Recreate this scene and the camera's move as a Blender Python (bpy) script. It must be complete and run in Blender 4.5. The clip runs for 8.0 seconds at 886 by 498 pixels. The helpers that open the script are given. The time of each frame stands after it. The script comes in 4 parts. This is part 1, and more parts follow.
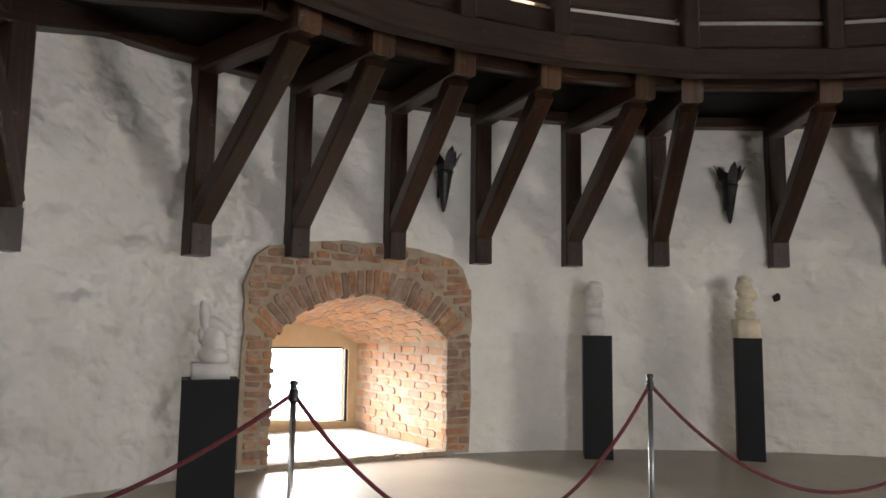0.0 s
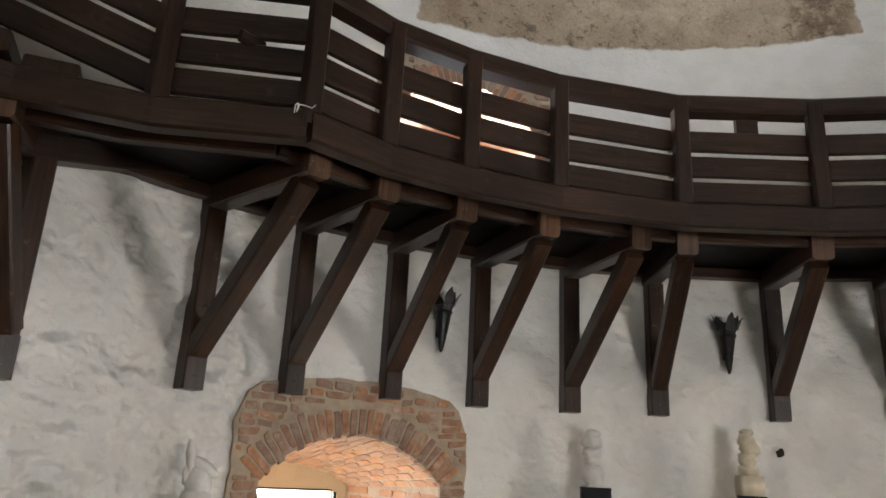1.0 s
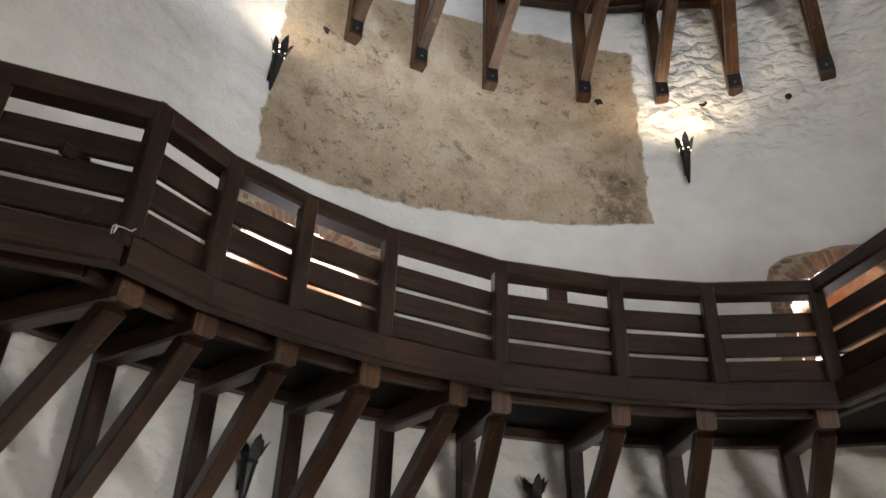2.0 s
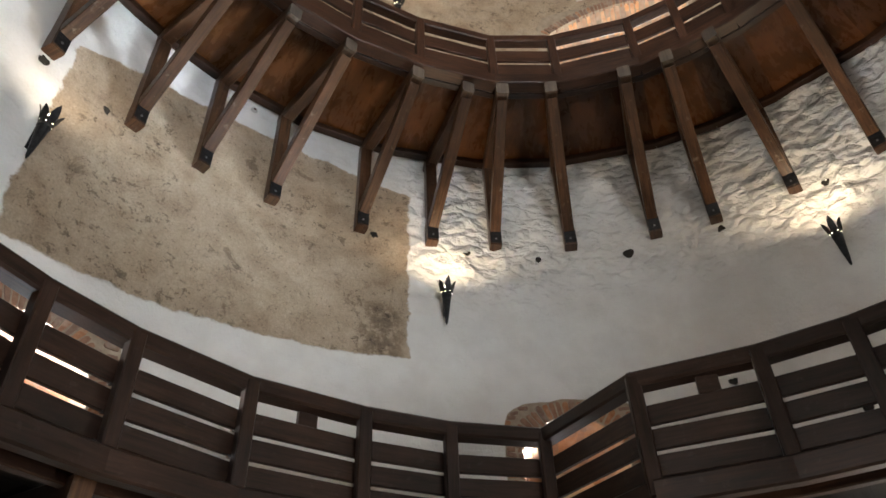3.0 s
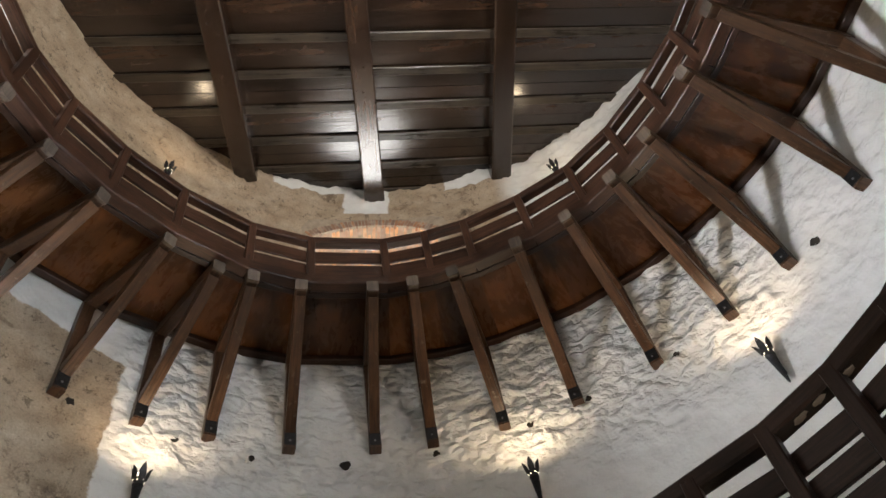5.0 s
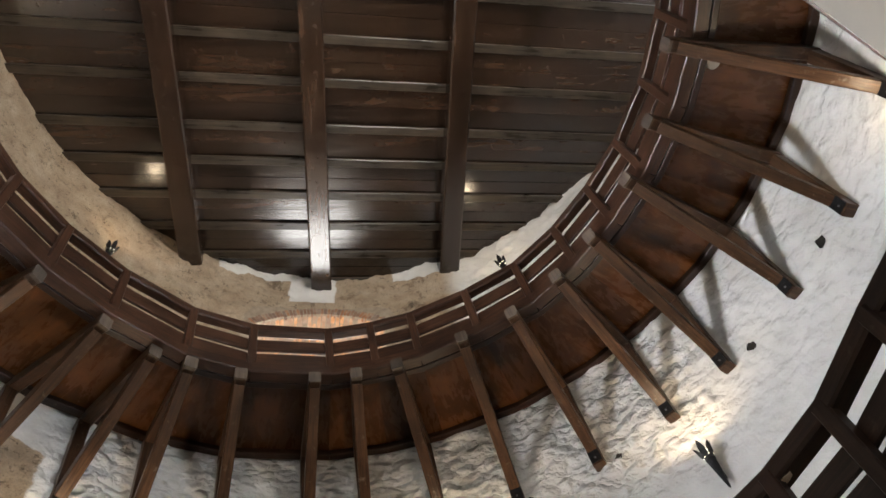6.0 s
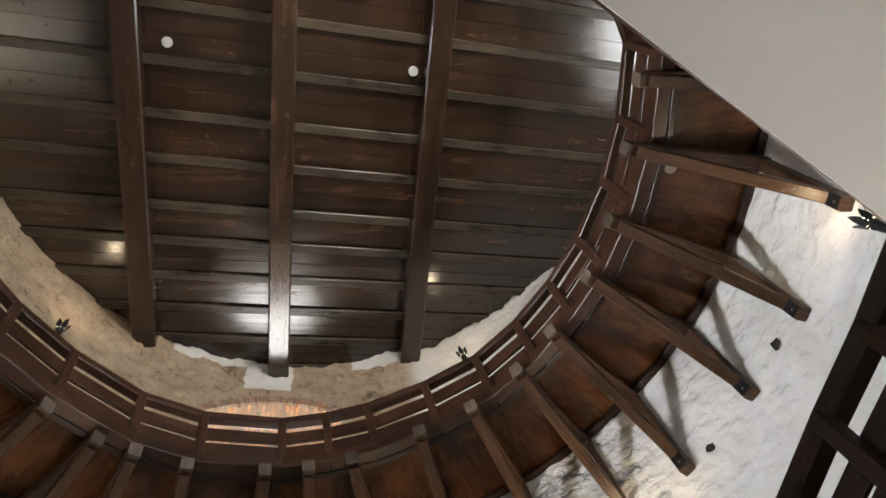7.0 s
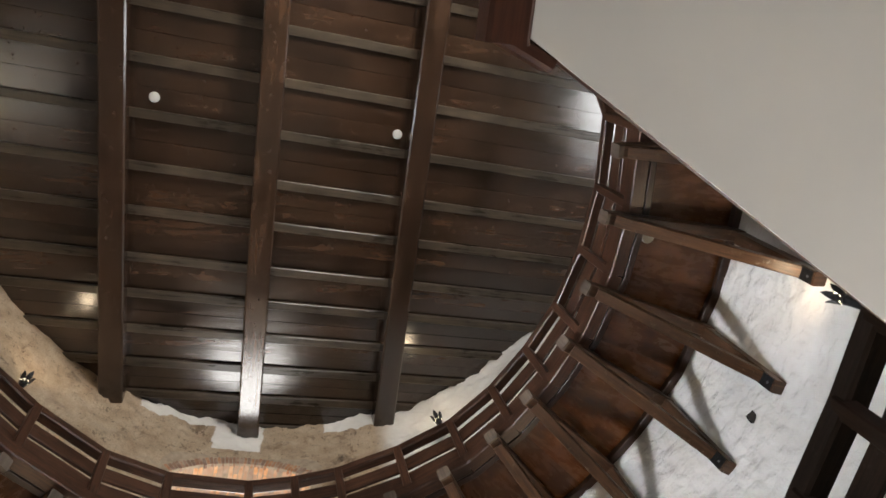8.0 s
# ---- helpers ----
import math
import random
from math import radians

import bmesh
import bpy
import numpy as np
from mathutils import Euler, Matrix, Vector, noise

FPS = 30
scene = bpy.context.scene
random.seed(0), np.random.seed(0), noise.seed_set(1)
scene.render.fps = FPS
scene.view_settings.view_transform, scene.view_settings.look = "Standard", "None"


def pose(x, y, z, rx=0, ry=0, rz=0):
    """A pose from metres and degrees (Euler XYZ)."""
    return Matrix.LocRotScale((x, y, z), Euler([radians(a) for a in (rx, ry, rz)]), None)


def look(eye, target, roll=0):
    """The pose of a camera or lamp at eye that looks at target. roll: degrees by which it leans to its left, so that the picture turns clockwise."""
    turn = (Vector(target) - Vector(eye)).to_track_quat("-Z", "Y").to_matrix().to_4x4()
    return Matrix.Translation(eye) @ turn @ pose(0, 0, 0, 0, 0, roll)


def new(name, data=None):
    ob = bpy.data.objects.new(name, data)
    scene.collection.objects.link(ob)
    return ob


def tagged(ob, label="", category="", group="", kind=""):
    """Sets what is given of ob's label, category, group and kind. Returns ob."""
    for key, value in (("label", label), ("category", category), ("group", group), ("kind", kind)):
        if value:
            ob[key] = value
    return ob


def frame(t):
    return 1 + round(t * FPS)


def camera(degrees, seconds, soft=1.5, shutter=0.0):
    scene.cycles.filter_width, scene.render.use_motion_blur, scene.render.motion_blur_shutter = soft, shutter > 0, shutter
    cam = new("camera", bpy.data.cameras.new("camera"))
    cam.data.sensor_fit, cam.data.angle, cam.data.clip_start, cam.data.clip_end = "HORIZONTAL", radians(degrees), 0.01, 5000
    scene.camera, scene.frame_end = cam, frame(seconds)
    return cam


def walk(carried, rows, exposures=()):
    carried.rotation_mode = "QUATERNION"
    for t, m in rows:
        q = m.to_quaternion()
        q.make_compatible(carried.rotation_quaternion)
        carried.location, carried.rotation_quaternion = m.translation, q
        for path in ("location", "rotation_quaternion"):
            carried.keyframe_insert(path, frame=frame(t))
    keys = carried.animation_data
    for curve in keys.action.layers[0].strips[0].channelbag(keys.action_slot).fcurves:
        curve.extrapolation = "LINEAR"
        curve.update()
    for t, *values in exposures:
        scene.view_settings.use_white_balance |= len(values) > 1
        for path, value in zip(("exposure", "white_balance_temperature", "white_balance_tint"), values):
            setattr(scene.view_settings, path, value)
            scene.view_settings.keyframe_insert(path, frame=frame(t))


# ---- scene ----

# ================= camera =================
cam = camera(63.3, 8.0, soft=1.6)
ROWS = [
    (0.0, -2.238, -1.169, 1.125, 96.35, -0.78, 8.11),
    (0.5, -2.222, -1.208, 1.129, 101.21, -2.01, 10.33),
    (1.0, -2.235, -1.202, 1.177, 107.00, -2.78, 7.59),
    (1.5, -2.233, -1.191, 1.168, 113.30, -2.65, 1.68),
    (1.7, -2.236, -1.181, 1.181, 115.77, -2.49, -1.56),
    (2.8, -2.278, -1.184, 1.172, 127.56, 1.00, -23.67),
    (3.0, -2.269, -1.197, 1.158, 129.25, 1.64, -27.27),
    (3.5, -2.231, -1.196, 1.179, 133.06, 3.18, -35.14),
    (4.0, -2.216, -1.229, 1.165, 136.65, 4.81, -41.72),
    (4.5, -2.191, -1.244, 1.154, 139.98, 6.31, -45.97),
    (5.0, -2.187, -1.243, 1.150, 143.27, 8.22, -49.32),
    (5.2, -2.198, -1.242, 1.145, 144.52, 8.80, -50.38),
    (6.3, -2.214, -1.255, 1.155, 151.94, 11.31, -54.56),
    (6.5, -2.217, -1.270, 1.160, 153.44, 11.60, -55.12),
    (7.0, -2.213, -1.281, 1.164, 156.31, 12.15, -56.69),
    (7.5, -2.221, -1.286, 1.175, 158.77, 12.65, -57.99),
    (8.0, -2.224, -1.290, 1.174, 160.67, 13.06, -59.02),
]
EXPOSURES = [(0.0, 0.02), (0.5, 0.1), (1.0, 0.25), (1.5, 0.38), (1.7, 0.38), (2.8, 0.26), (3.5, 0.18), (5.0, 0.09), (8.0, 0.09)]
walk(cam, [(t, pose(x, y, z, rx, ry, rz)) for t, x, y, z, rx, ry, rz in ROWS], EXPOSURES)

# ================= plan of the tower (origin: the tower's axis on the floor) =================
R = 6.25                      # inner radius of the wall
ZC = 15.0                     # underside of the ceiling boards
TOPC = (0.35, -0.25)          # the wall leans a little: axis at the ceiling
RT = 6.05


def polar(az, r, z=0.0):
    a = radians(az)
    return Vector((r * math.cos(a), r * math.sin(a), z))


# ================= light =================
world = bpy.data.worlds.new("world")
scene.world = world
world.use_nodes = True
wn = world.node_tree
sky = wn.nodes.new("ShaderNodeTexSky")
sky.sky_type = "NISHITA"
sky.sun_disc = False
sky.sun_elevation, sky.sun_rotation = radians(38), radians(200)
wn.nodes["Background"].inputs[1].default_value = 0.12
wn.links.new(sky.outputs[0], wn.nodes["Background"].inputs[0])


def window_light(az, z, w, h, watts, r=R + 0.55, color=(0.86, 0.93, 1.0), aim=None, spread=180):
    """An area lamp that stands in for the sky in a window's opening."""
    data = bpy.data.lights.new("window_light", "AREA")
    data.shape, data.size, data.size_y = "RECTANGLE", w, h
    data.energy, data.color, data.spread = watts, color, radians(spread)
    ob = new("window_light", data)
    ob.matrix_world = look(polar(az, r, z), aim or (0, 0, z - 0.6))
    return ob


def torch_light(az, z, watts, r=5.68):
    """The lamp in a torch's crown, which shines upwards."""
    data = bpy.data.lights.new("torch_light", "SPOT")
    data.energy, data.color, data.shadow_soft_size = watts, (1.0, 0.78, 0.52), 0.12 if z > 12 else 0.05
    data.spot_size, data.spot_blend = radians(172), 0.75
    ob = new("torch_light", data)
    lean = min(max((z - 10.5) / 4.5, 0), 1)
    p = Vector((TOPC[0] * lean, TOPC[1] * lean, 0)) + polar(az, r + (RT - R) * lean, z)
    ob.matrix_world = look(p, p + Vector((0, 0, 1)) + polar(az, 0.05))
    return ob


# windows: azimuth, half width, sill, springing, crown, depth, window's half width, window's foot and head
NICHE_A = dict(az=127.7, hw=0.81, z0=0.02, spring=1.02, crown=1.41, depth=1.75, bw=0.70, bspring=0.95, bcrown=1.16, win=(-0.46, 0.60, 0.09, 0.91))
NICHE_B = dict(az=119.2, hw=0.76, z0=3.32, spring=4.55, crown=5.02, depth=1.3, bw=0.6, bspring=4.45, bcrown=4.8, win=(-0.52, -0.05, 3.5, 4.3))
NICHE_C = dict(az=60.5, hw=0.64, z0=3.32, spring=4.75, crown=5.18, depth=1.2, bw=0.5, bspring=4.6, bcrown=4.95, win=(-0.4, 0.4, 3.6, 4.6))
NICHE_D = dict(az=44.3, hw=1.30, z0=9.86, spring=13.05, crown=13.58, depth=0.85, bw=1.25, bspring=12.7, bcrown=13.2, win=(-0.7, 1.2, 9.95, 12.2))
# added openings of the same kind, unseen, mostly behind the camera, for fill light
NICHE_H = dict(az=18.0, hw=0.9, z0=0.02, spring=1.5, crown=1.95, depth=1.2, bw=0.8, bspring=1.5, bcrown=1.85, win=(-0.65, 0.65, 0.15, 1.6))
NICHE_I = dict(NICHE_H, az=-72.0)
NICHE_E = dict(az=-92.0, hw=0.76, z0=3.32, spring=4.6, crown=5.05, depth=1.2, bw=0.6, bspring=4.5, bcrown=4.8, win=(-0.5, 0.5, 3.5, 4.5))
NICHE_F = dict(az=-160.0, hw=1.0, z0=3.32, spring=5.0, crown=5.5, depth=1.2, bw=0.8, bspring=4.8, bcrown=5.2, win=(-0.7, 0.7, 3.5, 4.9))
NICHE_J = dict(az=-58.0, hw=0.85, z0=9.86, spring=13.1, crown=13.7, depth=0.4, bw=0.8, bspring=13.0, bcrown=13.5, win=(-0.7, 0.7, 10.4, 13.0))
NICHE_K = dict(az=127.5, hw=0.8, z0=9.86, spring=12.0, crown=12.5, depth=0.4, bw=0.75, bspring=12.0, bcrown=12.4, win=(-0.65, 0.65, 10.1, 12.1))
NICHE_G = dict(az=-118.0, hw=1.2, z0=9.86, spring=12.6, crown=13.2, depth=1.2, bw=1.0, bspring=12.4, bcrown=12.9, win=(-0.85, 0.85, 10.4, 12.4))
NICHES = [NICHE_A, NICHE_B, NICHE_C, NICHE_D, NICHE_E, NICHE_F, NICHE_G, NICHE_H, NICHE_I, NICHE_J, NICHE_K]

WARM = (1.0, 0.95, 0.88)
PALE = (1.0, 0.975, 0.94)
COOL = (0.80, 0.90, 1.0)
window_light(127.7, 0.52, 1.0, 0.78, 62, r=R + 1.9, color=PALE, aim=polar(124, 3.6, -0.25), spread=62)
window_light(121.4, 3.95, 0.44, 0.7, 150, r=R + 1.27, color=(0.92, 0.95, 1.0), aim=polar(-36, 5.6, 9.2), spread=62)
window_light(60.5, 4.2, 0.8, 0.9, 60, r=R + 0.1, color=COOL, aim=polar(121, 6, 9.3), spread=40)
window_light(41.5, 11.05, 1.9, 2.2, 150, r=R + 0.80, color=PALE, aim=(0, 0, 13.0), spread=140)
# from here on the lamps stand in the added, unseen openings
window_light(-58.0, 11.7, 1.35, 2.5, 38, r=R + 1.93, color=WARM, aim=(0, 0, 13.0))
window_light(127.5, 11.1, 1.2, 1.9, 150, r=R + 0.3, color=COOL, aim=polar(127.5, 3.5, 9.0))
window_light(-92.0, 4.0, 1.0, 1.0, 72, r=R + 1.15, color=COOL, aim=polar(108, 6, 8.9), spread=60)
window_light(-160.0, 4.1, 1.3, 1.3, 40, r=R + 1.0, color=PALE, aim=(0, 0, 4.4))
window_light(-118.0, 11.4, 1.7, 2.0, 330, r=R + 1.0, color=WARM, aim=(0, 0, 15.5), spread=110)
window_light(18.0, 0.9, 1.3, 1.5, 340, r=R + 1.0, color=PALE, aim=(-1.5, 1.0, 0.9))
window_light(-72.0, 0.9, 1.3, 1.5, 100, r=R + 1.0, color=PALE, aim=polar(95, 6, 1.6), spread=105)
for az, z, w in ((125.2, 7.12, 28), (74.5, 7.10, 46), (25.5, 7.10, 52), (-7.6, 7.18, 50), (-53.0, 7.58, 30), (84.3, 13.6, 18), (6.3, 13.65, 18)):
    torch_light(az, z, w)


# ================= materials =================
class Mat:
    """A node material under construction."""

    def __init__(self, name, rough=0.6, metal=0.0):
        self.m = bpy.data.materials.new(name)
        self.m.use_nodes = True
        self.t = self.m.node_tree
        self.b = self.t.nodes["Principled BSDF"]
        self.b.inputs["Roughness"].default_value = rough
        self.b.inputs["Metallic"].default_value = metal

    def n(self, kind, **values):
        node = self.t.nodes.new("ShaderNode" + kind)
        for k, v in values.items():
            node.inputs[k.replace("_", " ")].default_value = v
        return node

    def link(self, a, b):
        self.t.links.new(a, b)

    def coords(self, scale=(1, 1, 1), source="Object"):
        c = self.n("TexCoord")
        mp = self.n("Mapping")
        mp.inputs["Scale"].default_value = scale
        self.link(c.outputs[source], mp.inputs["Vector"])
        return mp.outputs["Vector"]

    def noise(self, vec, scale, detail=5.0, rough=0.55, dist=0.0):
        nz = self.n("TexNoise", Scale=scale, Detail=detail, Roughness=rough, Distortion=dist)
        self.link(vec, nz.inputs["Vector"])
        return nz.outputs["Fac"]

    def ramp(self, fac, stops):
        r = self.n("ValToRGB")
        els = r.color_ramp.elements
        while len(els) < len(stops):
            els.new(0.5)
        for e, (p, c) in zip(els, stops):
            e.position = p
            e.color = (*c, 1) if len(c) == 3 else c
        self.link(fac, r.inputs["Fac"])
        return r.outputs["Color"]

    def mix(self, fac, a, b, kind="MIX"):
        x = self.n("Mix")
        x.data_type, x.blend_type = "RGBA", kind
        if isinstance(fac, float):
            x.inputs["Factor"].default_value = fac
        else:
            self.link(fac, x.inputs["Factor"])
        for s, v in (("A", a), ("B", b)):
            i = x.inputs[6 if s == "A" else 7]
            if isinstance(v, tuple):
                i.default_value = (*v, 1)
            else:
                self.link(v, i)
        return x.outputs[2]

    def math(self, op, a, b=0.0):
        x = self.n("Math")
        x.operation = op
        for i, v in enumerate((a, b)):
            if isinstance(v, (int, float)):
                x.inputs[i].default_value = v
            else:
                self.link(v, x.inputs[i])
        return x.outputs[0]

    def color(self, c):
        self.link(c, self.b.inputs["Base Color"])
        return self

    def rough(self, c):
        self.link(c, self.b.inputs["Roughness"])
        return self

    def bump(self, h, strength=0.3, distance=0.02):
        bp = self.n("Bump", Strength=strength, Distance=distance)
        self.link(h, bp.inputs["Height"])
        self.link(bp.outputs["Normal"], self.b.inputs["Normal"])
        return self


def wood_material(name, dark, light, rough=0.38, grain=(1.1, 16, 1), vary=0.35, wear=0.0, relief=0.22, spec=0.32):
    k = Mat(name, rough)
    v = k.coords(grain, "UV")
    info = k.n("ObjectInfo")
    isl = k.n("NewGeometry")
    rnd = k.math("FRACT", k.math("ADD", info.outputs["Random"], isl.outputs["Random Per Island"]))
    comb = k.n("CombineXYZ")
    k.link(k.math("MULTIPLY", rnd, 37.0), comb.inputs[2])
    k.link(k.math("MULTIPLY", rnd, 11.0), comb.inputs[0])
    add = k.n("VectorMath")
    add.operation = "ADD"
    k.link(v, add.inputs[0])
    k.link(comb.outputs[0], add.inputs[1])
    g = k.noise(add.outputs[0], 2.0, 8, 0.65, 0.5)
    obj = k.coords()
    blot = k.noise(obj, 1.3, 5, 0.6)
    scr = k.noise(obj, 9.0, 5, 0.7)
    c = k.ramp(g, [(0.30, dark), (0.72, light)])
    worn = k.ramp(blot, [(0.33, (0.5, 0.5, 0.5)), (0.72, (1.5, 1.38, 1.25))])
    c = k.mix(0.85, c, worn, "MULTIPLY")
    if wear > 0:
        c = k.mix(k.ramp(scr, [(0.60, (0, 0, 0)), (0.72, (wear, wear, wear))]), c, (0.20, 0.17, 0.14))
    hsv = k.n("HueSaturation")
    k.link(k.math("ADD", k.math("MULTIPLY", rnd, vary), 1.0 - vary / 2), hsv.inputs["Value"])
    k.link(c, hsv.inputs["Color"])
    k.color(hsv.outputs["Color"])
    k.rough(k.math("ADD", k.math("ADD", k.math("MULTIPLY", g, 0.25), k.math("MULTIPLY", blot, 0.2)), rough - 0.22))
    k.b.inputs["Specular IOR Level"].default_value = spec
    k.bump(k.math("ADD", g, k.math("MULTIPLY", blot, 0.6)), relief, 0.008)
    return k.m


def plaster_material():
    """Lime-washed wall: white, with the bare brown render of the patch and of the topmost storey."""
    k = Mat("limewash_plaster", 0.85)
    uv = k.n("TexCoord").outputs["UV"]
    sep = k.n("SeparateXYZ")
    k.link(uv, sep.inputs[0])
    obj = k.coords()
    big = k.noise(obj, 0.55, 4, 0.55)
    mid = k.noise(obj, 2.6, 6, 0.6)
    fine = k.noise(obj, 17.0, 6, 0.65)
    grit = k.noise(obj, 75.0, 3, 0.6)
    white = k.ramp(big, [(0.32, (0.60, 0.585, 0.555)), (0.62, (0.76, 0.75, 0.725))])
    white = k.mix(k.ramp(mid, [(0.38, (0.22, 0.22, 0.22)), (0.6, (0, 0, 0))]), white, (0.50, 0.475, 0.44))
    # bare render
    brown = k.ramp(mid, [(0.30, (0.30, 0.220, 0.147)), (0.5, (0.40, 0.310, 0.217)), (0.72, (0.465, 0.373, 0.272))])
    spots = k.ramp(fine, [(0.31, (0.42, 0.38, 0.34)), (0.40, (1, 1, 1)), (0.64, (1, 1, 1)), (0.76, (1.3, 1.3, 1.25))])
    brown = k.mix(1.0, brown, spots, "MULTIPLY")
    stain = k.ramp(k.noise(obj, 1.7, 9, 0.72, 0.6), [(0.34, (0.40, 0.36, 0.33)), (0.42, (1, 1, 1))])
    brown = k.mix(0.8, brown, stain, "MULTIPLY")
    smear = k.noise(k.coords((1.0, 1.0, 0.45)), 6.5, 8, 0.72, 0.3)
    where = k.noise(obj, 0.9, 3, 0.5)
    low = k.math("ADD", smear, k.math("MULTIPLY", where, 0.45))
    brown = k.mix(0.85, brown, k.ramp(low, [(0.50, (0.40, 0.37, 0.34)), (0.57, (1, 1, 1))]), "MULTIPLY")
    scuff = k.noise(k.coords((1.0, 1.0, 1.15)), 5.5, 9, 0.80, 0.3)
    area = k.ramp(k.noise(obj, 0.8, 3, 0.5), [(0.38, (0, 0, 0)), (0.58, (1, 1, 1))])
    brown = k.mix(area, brown, k.mix(0.9, brown, k.ramp(scuff, [(0.40, (0.36, 0.35, 0.34)), (0.45, (1, 1, 1))]), "MULTIPLY"))
    grain = k.noise(obj, 38.0, 4, 0.7)
    brown = k.mix(0.6, brown, k.ramp(grain, [(0.3, (0.6, 0.58, 0.55)), (0.7, (1.3, 1.3, 1.3))]), "MULTIPLY")
    wob = k.math("MULTIPLY", k.math("SUBTRACT", k.noise(obj, 2.6, 8, 0.7), 0.5), 0.30)
    u = k.math("ADD", sep.outputs[0], wob)      # metres along the wall: azimuth x radius
    v = k.math("ADD", sep.outputs[1], k.math("MULTIPLY", wob, 0.7))

    def inside(x, lo, hi, soft=0.02):
        a = k.n("MapRange")
        a.interpolation_type = "SMOOTHSTEP"
        k.link(x, a.inputs[0])
        a.inputs[1].default_value, a.inputs[2].default_value = lo - soft, lo + soft
        b = k.n("MapRange")
        b.interpolation_type = "SMOOTHSTEP"
        k.link(x, b.inputs[0])
        b.inputs[1].default_value, b.inputs[2].default_value = hi + soft, hi - soft
        return k.math("MULTIPLY", a.outputs[0], b.outputs[0])

    m = R * math.pi / 180
    # its foot climbs slightly to the side of the smaller azimuth; its head is a shallow curve
    foot = k.math("ADD", v, k.math("MULTIPLY", k.math("SUBTRACT", sep.outputs[0], 79 * m), 0.065))
    dx = k.math("SUBTRACT", sep.outputs[0], 98 * m)
    head = k.math("ADD", v, k.math("MULTIPLY", k.math("MULTIPLY", dx, dx), 0.075))
    # dark weathered corner of the patch
    corner = k.math("MULTIPLY", inside(u, 80.2 * m, 85.0 * m, 0.12), inside(v, 5.7, 6.75, 0.15))
    blotch = k.ramp(k.noise(obj, 5.5, 6, 0.7), [(0.46, (0.40, 0.36, 0.33)), (0.60, (1, 1, 1))])
    brown = k.mix(k.math("MULTIPLY", corner, 0.9), brown, k.mix(1.0, brown, blotch, "MULTIPLY"))
    patch = k.math("MULTIPLY", inside(u, 79.3 * m, 125.0 * m), k.math("MULTIPLY", inside(foot, 5.97, 20.0), inside(head, -20.0, 9.15)))
    # topmost storey
    top = k.math("MULTIPLY", inside(u, 18 * m, 150 * m, 0.25), inside(v, 9.85, 20.0))
    mend1 = k.math("MULTIPLY", inside(u, 42.0 * m, 51.0 * m), inside(v, 14.05, 16))
    mend2 = k.math("MULTIPLY", inside(u, 48.5 * m, 66 * m), inside(v, 14.72, 16))
    mend3 = k.math("MULTIPLY", inside(u, 15 * m, 30 * m), inside(v, 14.55, 16))
    keep = k.math("SUBTRACT", 1.0, k.math("MAXIMUM", mend3, k.math("MAXIMUM", mend1, mend2)))
    top = k.math("MULTIPLY", top, keep)
    mask = k.math("MAXIMUM", patch, top)
    k.color(k.mix(mask, white, brown))
    h = k.math("ADD", k.math("MULTIPLY", mid, 0.5), k.math("ADD", k.math("MULTIPLY", fine, 0.28), k.math("MULTIPLY", grit, 0.10)))
    h = k.math("SUBTRACT", h, k.math("MULTIPLY", mask, 0.25))
    h = k.math("ADD", h, k.math("MULTIPLY", k.math("MULTIPLY", mask, scuff), 0.7))
    # hand-thrown, scalloped plaster below the upper gallery and low on the wall
    strx = k.coords((1.0, 1.0, 1.45))
    sway = k.n("TexNoise", Scale=3.0, Detail=3.0)
    k.link(strx, sway.inputs["Vector"])
    bent = k.n("VectorMath")
    bent.operation = "MULTIPLY_ADD"
    k.link(sway.outputs["Color"], bent.inputs[0])
    bent.inputs[1].default_value = (0.30, 0.30, 0.30)
    k.link(strx, bent.inputs[2])
    vor = k.n("TexVoronoi")
    vor.feature = "SMOOTH_F1"
    vor.inputs["Scale"].default_value, vor.inputs["Smoothness"].default_value = 4.7, 0.4
    vor.inputs["Detail"].default_value, vor.inputs["Roughness"].default_value = 0.6, 0.4
    k.link(bent.outputs[0], vor.inputs["Vector"])
    sc2 = k.ramp(vor.outputs["Distance"], [(0.0, (1, 1, 1)), (0.95, (0, 0, 0))])
    zone = k.math("MULTIPLY", k.math("MAXIMUM", inside(u, -12 * m, 79 * m, 0.5), k.math("MULTIPLY", inside(u, -62 * m, -10 * m, 0.6), 0.35)), inside(v, 7.1, 9.9, 0.5))
    h = k.math("ADD", h, k.math("MULTIPLY", k.math("MULTIPLY", sc2, zone), 2.4))
    # soft lumps low on the wall, strongest beside the end of the gallery
    low = inside(v, -2.0, 3.4, 0.3)
    end = k.math("MULTIPLY", low, inside(sep.outputs[0], 137 * m, 182 * m, 0.1))
    lump = k.noise(k.coords((1.0, 1.0, 1.15)), 4.4, 2.0, 0.42)
    throw = k.math("ADD", k.math("MULTIPLY", lump, 1.3), k.math("MULTIPLY", sc2, 0.5))
    h = k.math("ADD", h, k.math("MULTIPLY", throw, low))
    h = k.math("ADD", h, k.math("MULTIPLY", k.math("MULTIPLY", lump, end), 3.0))
    k.bump(h, 0.9, 0.06)
    return k.m


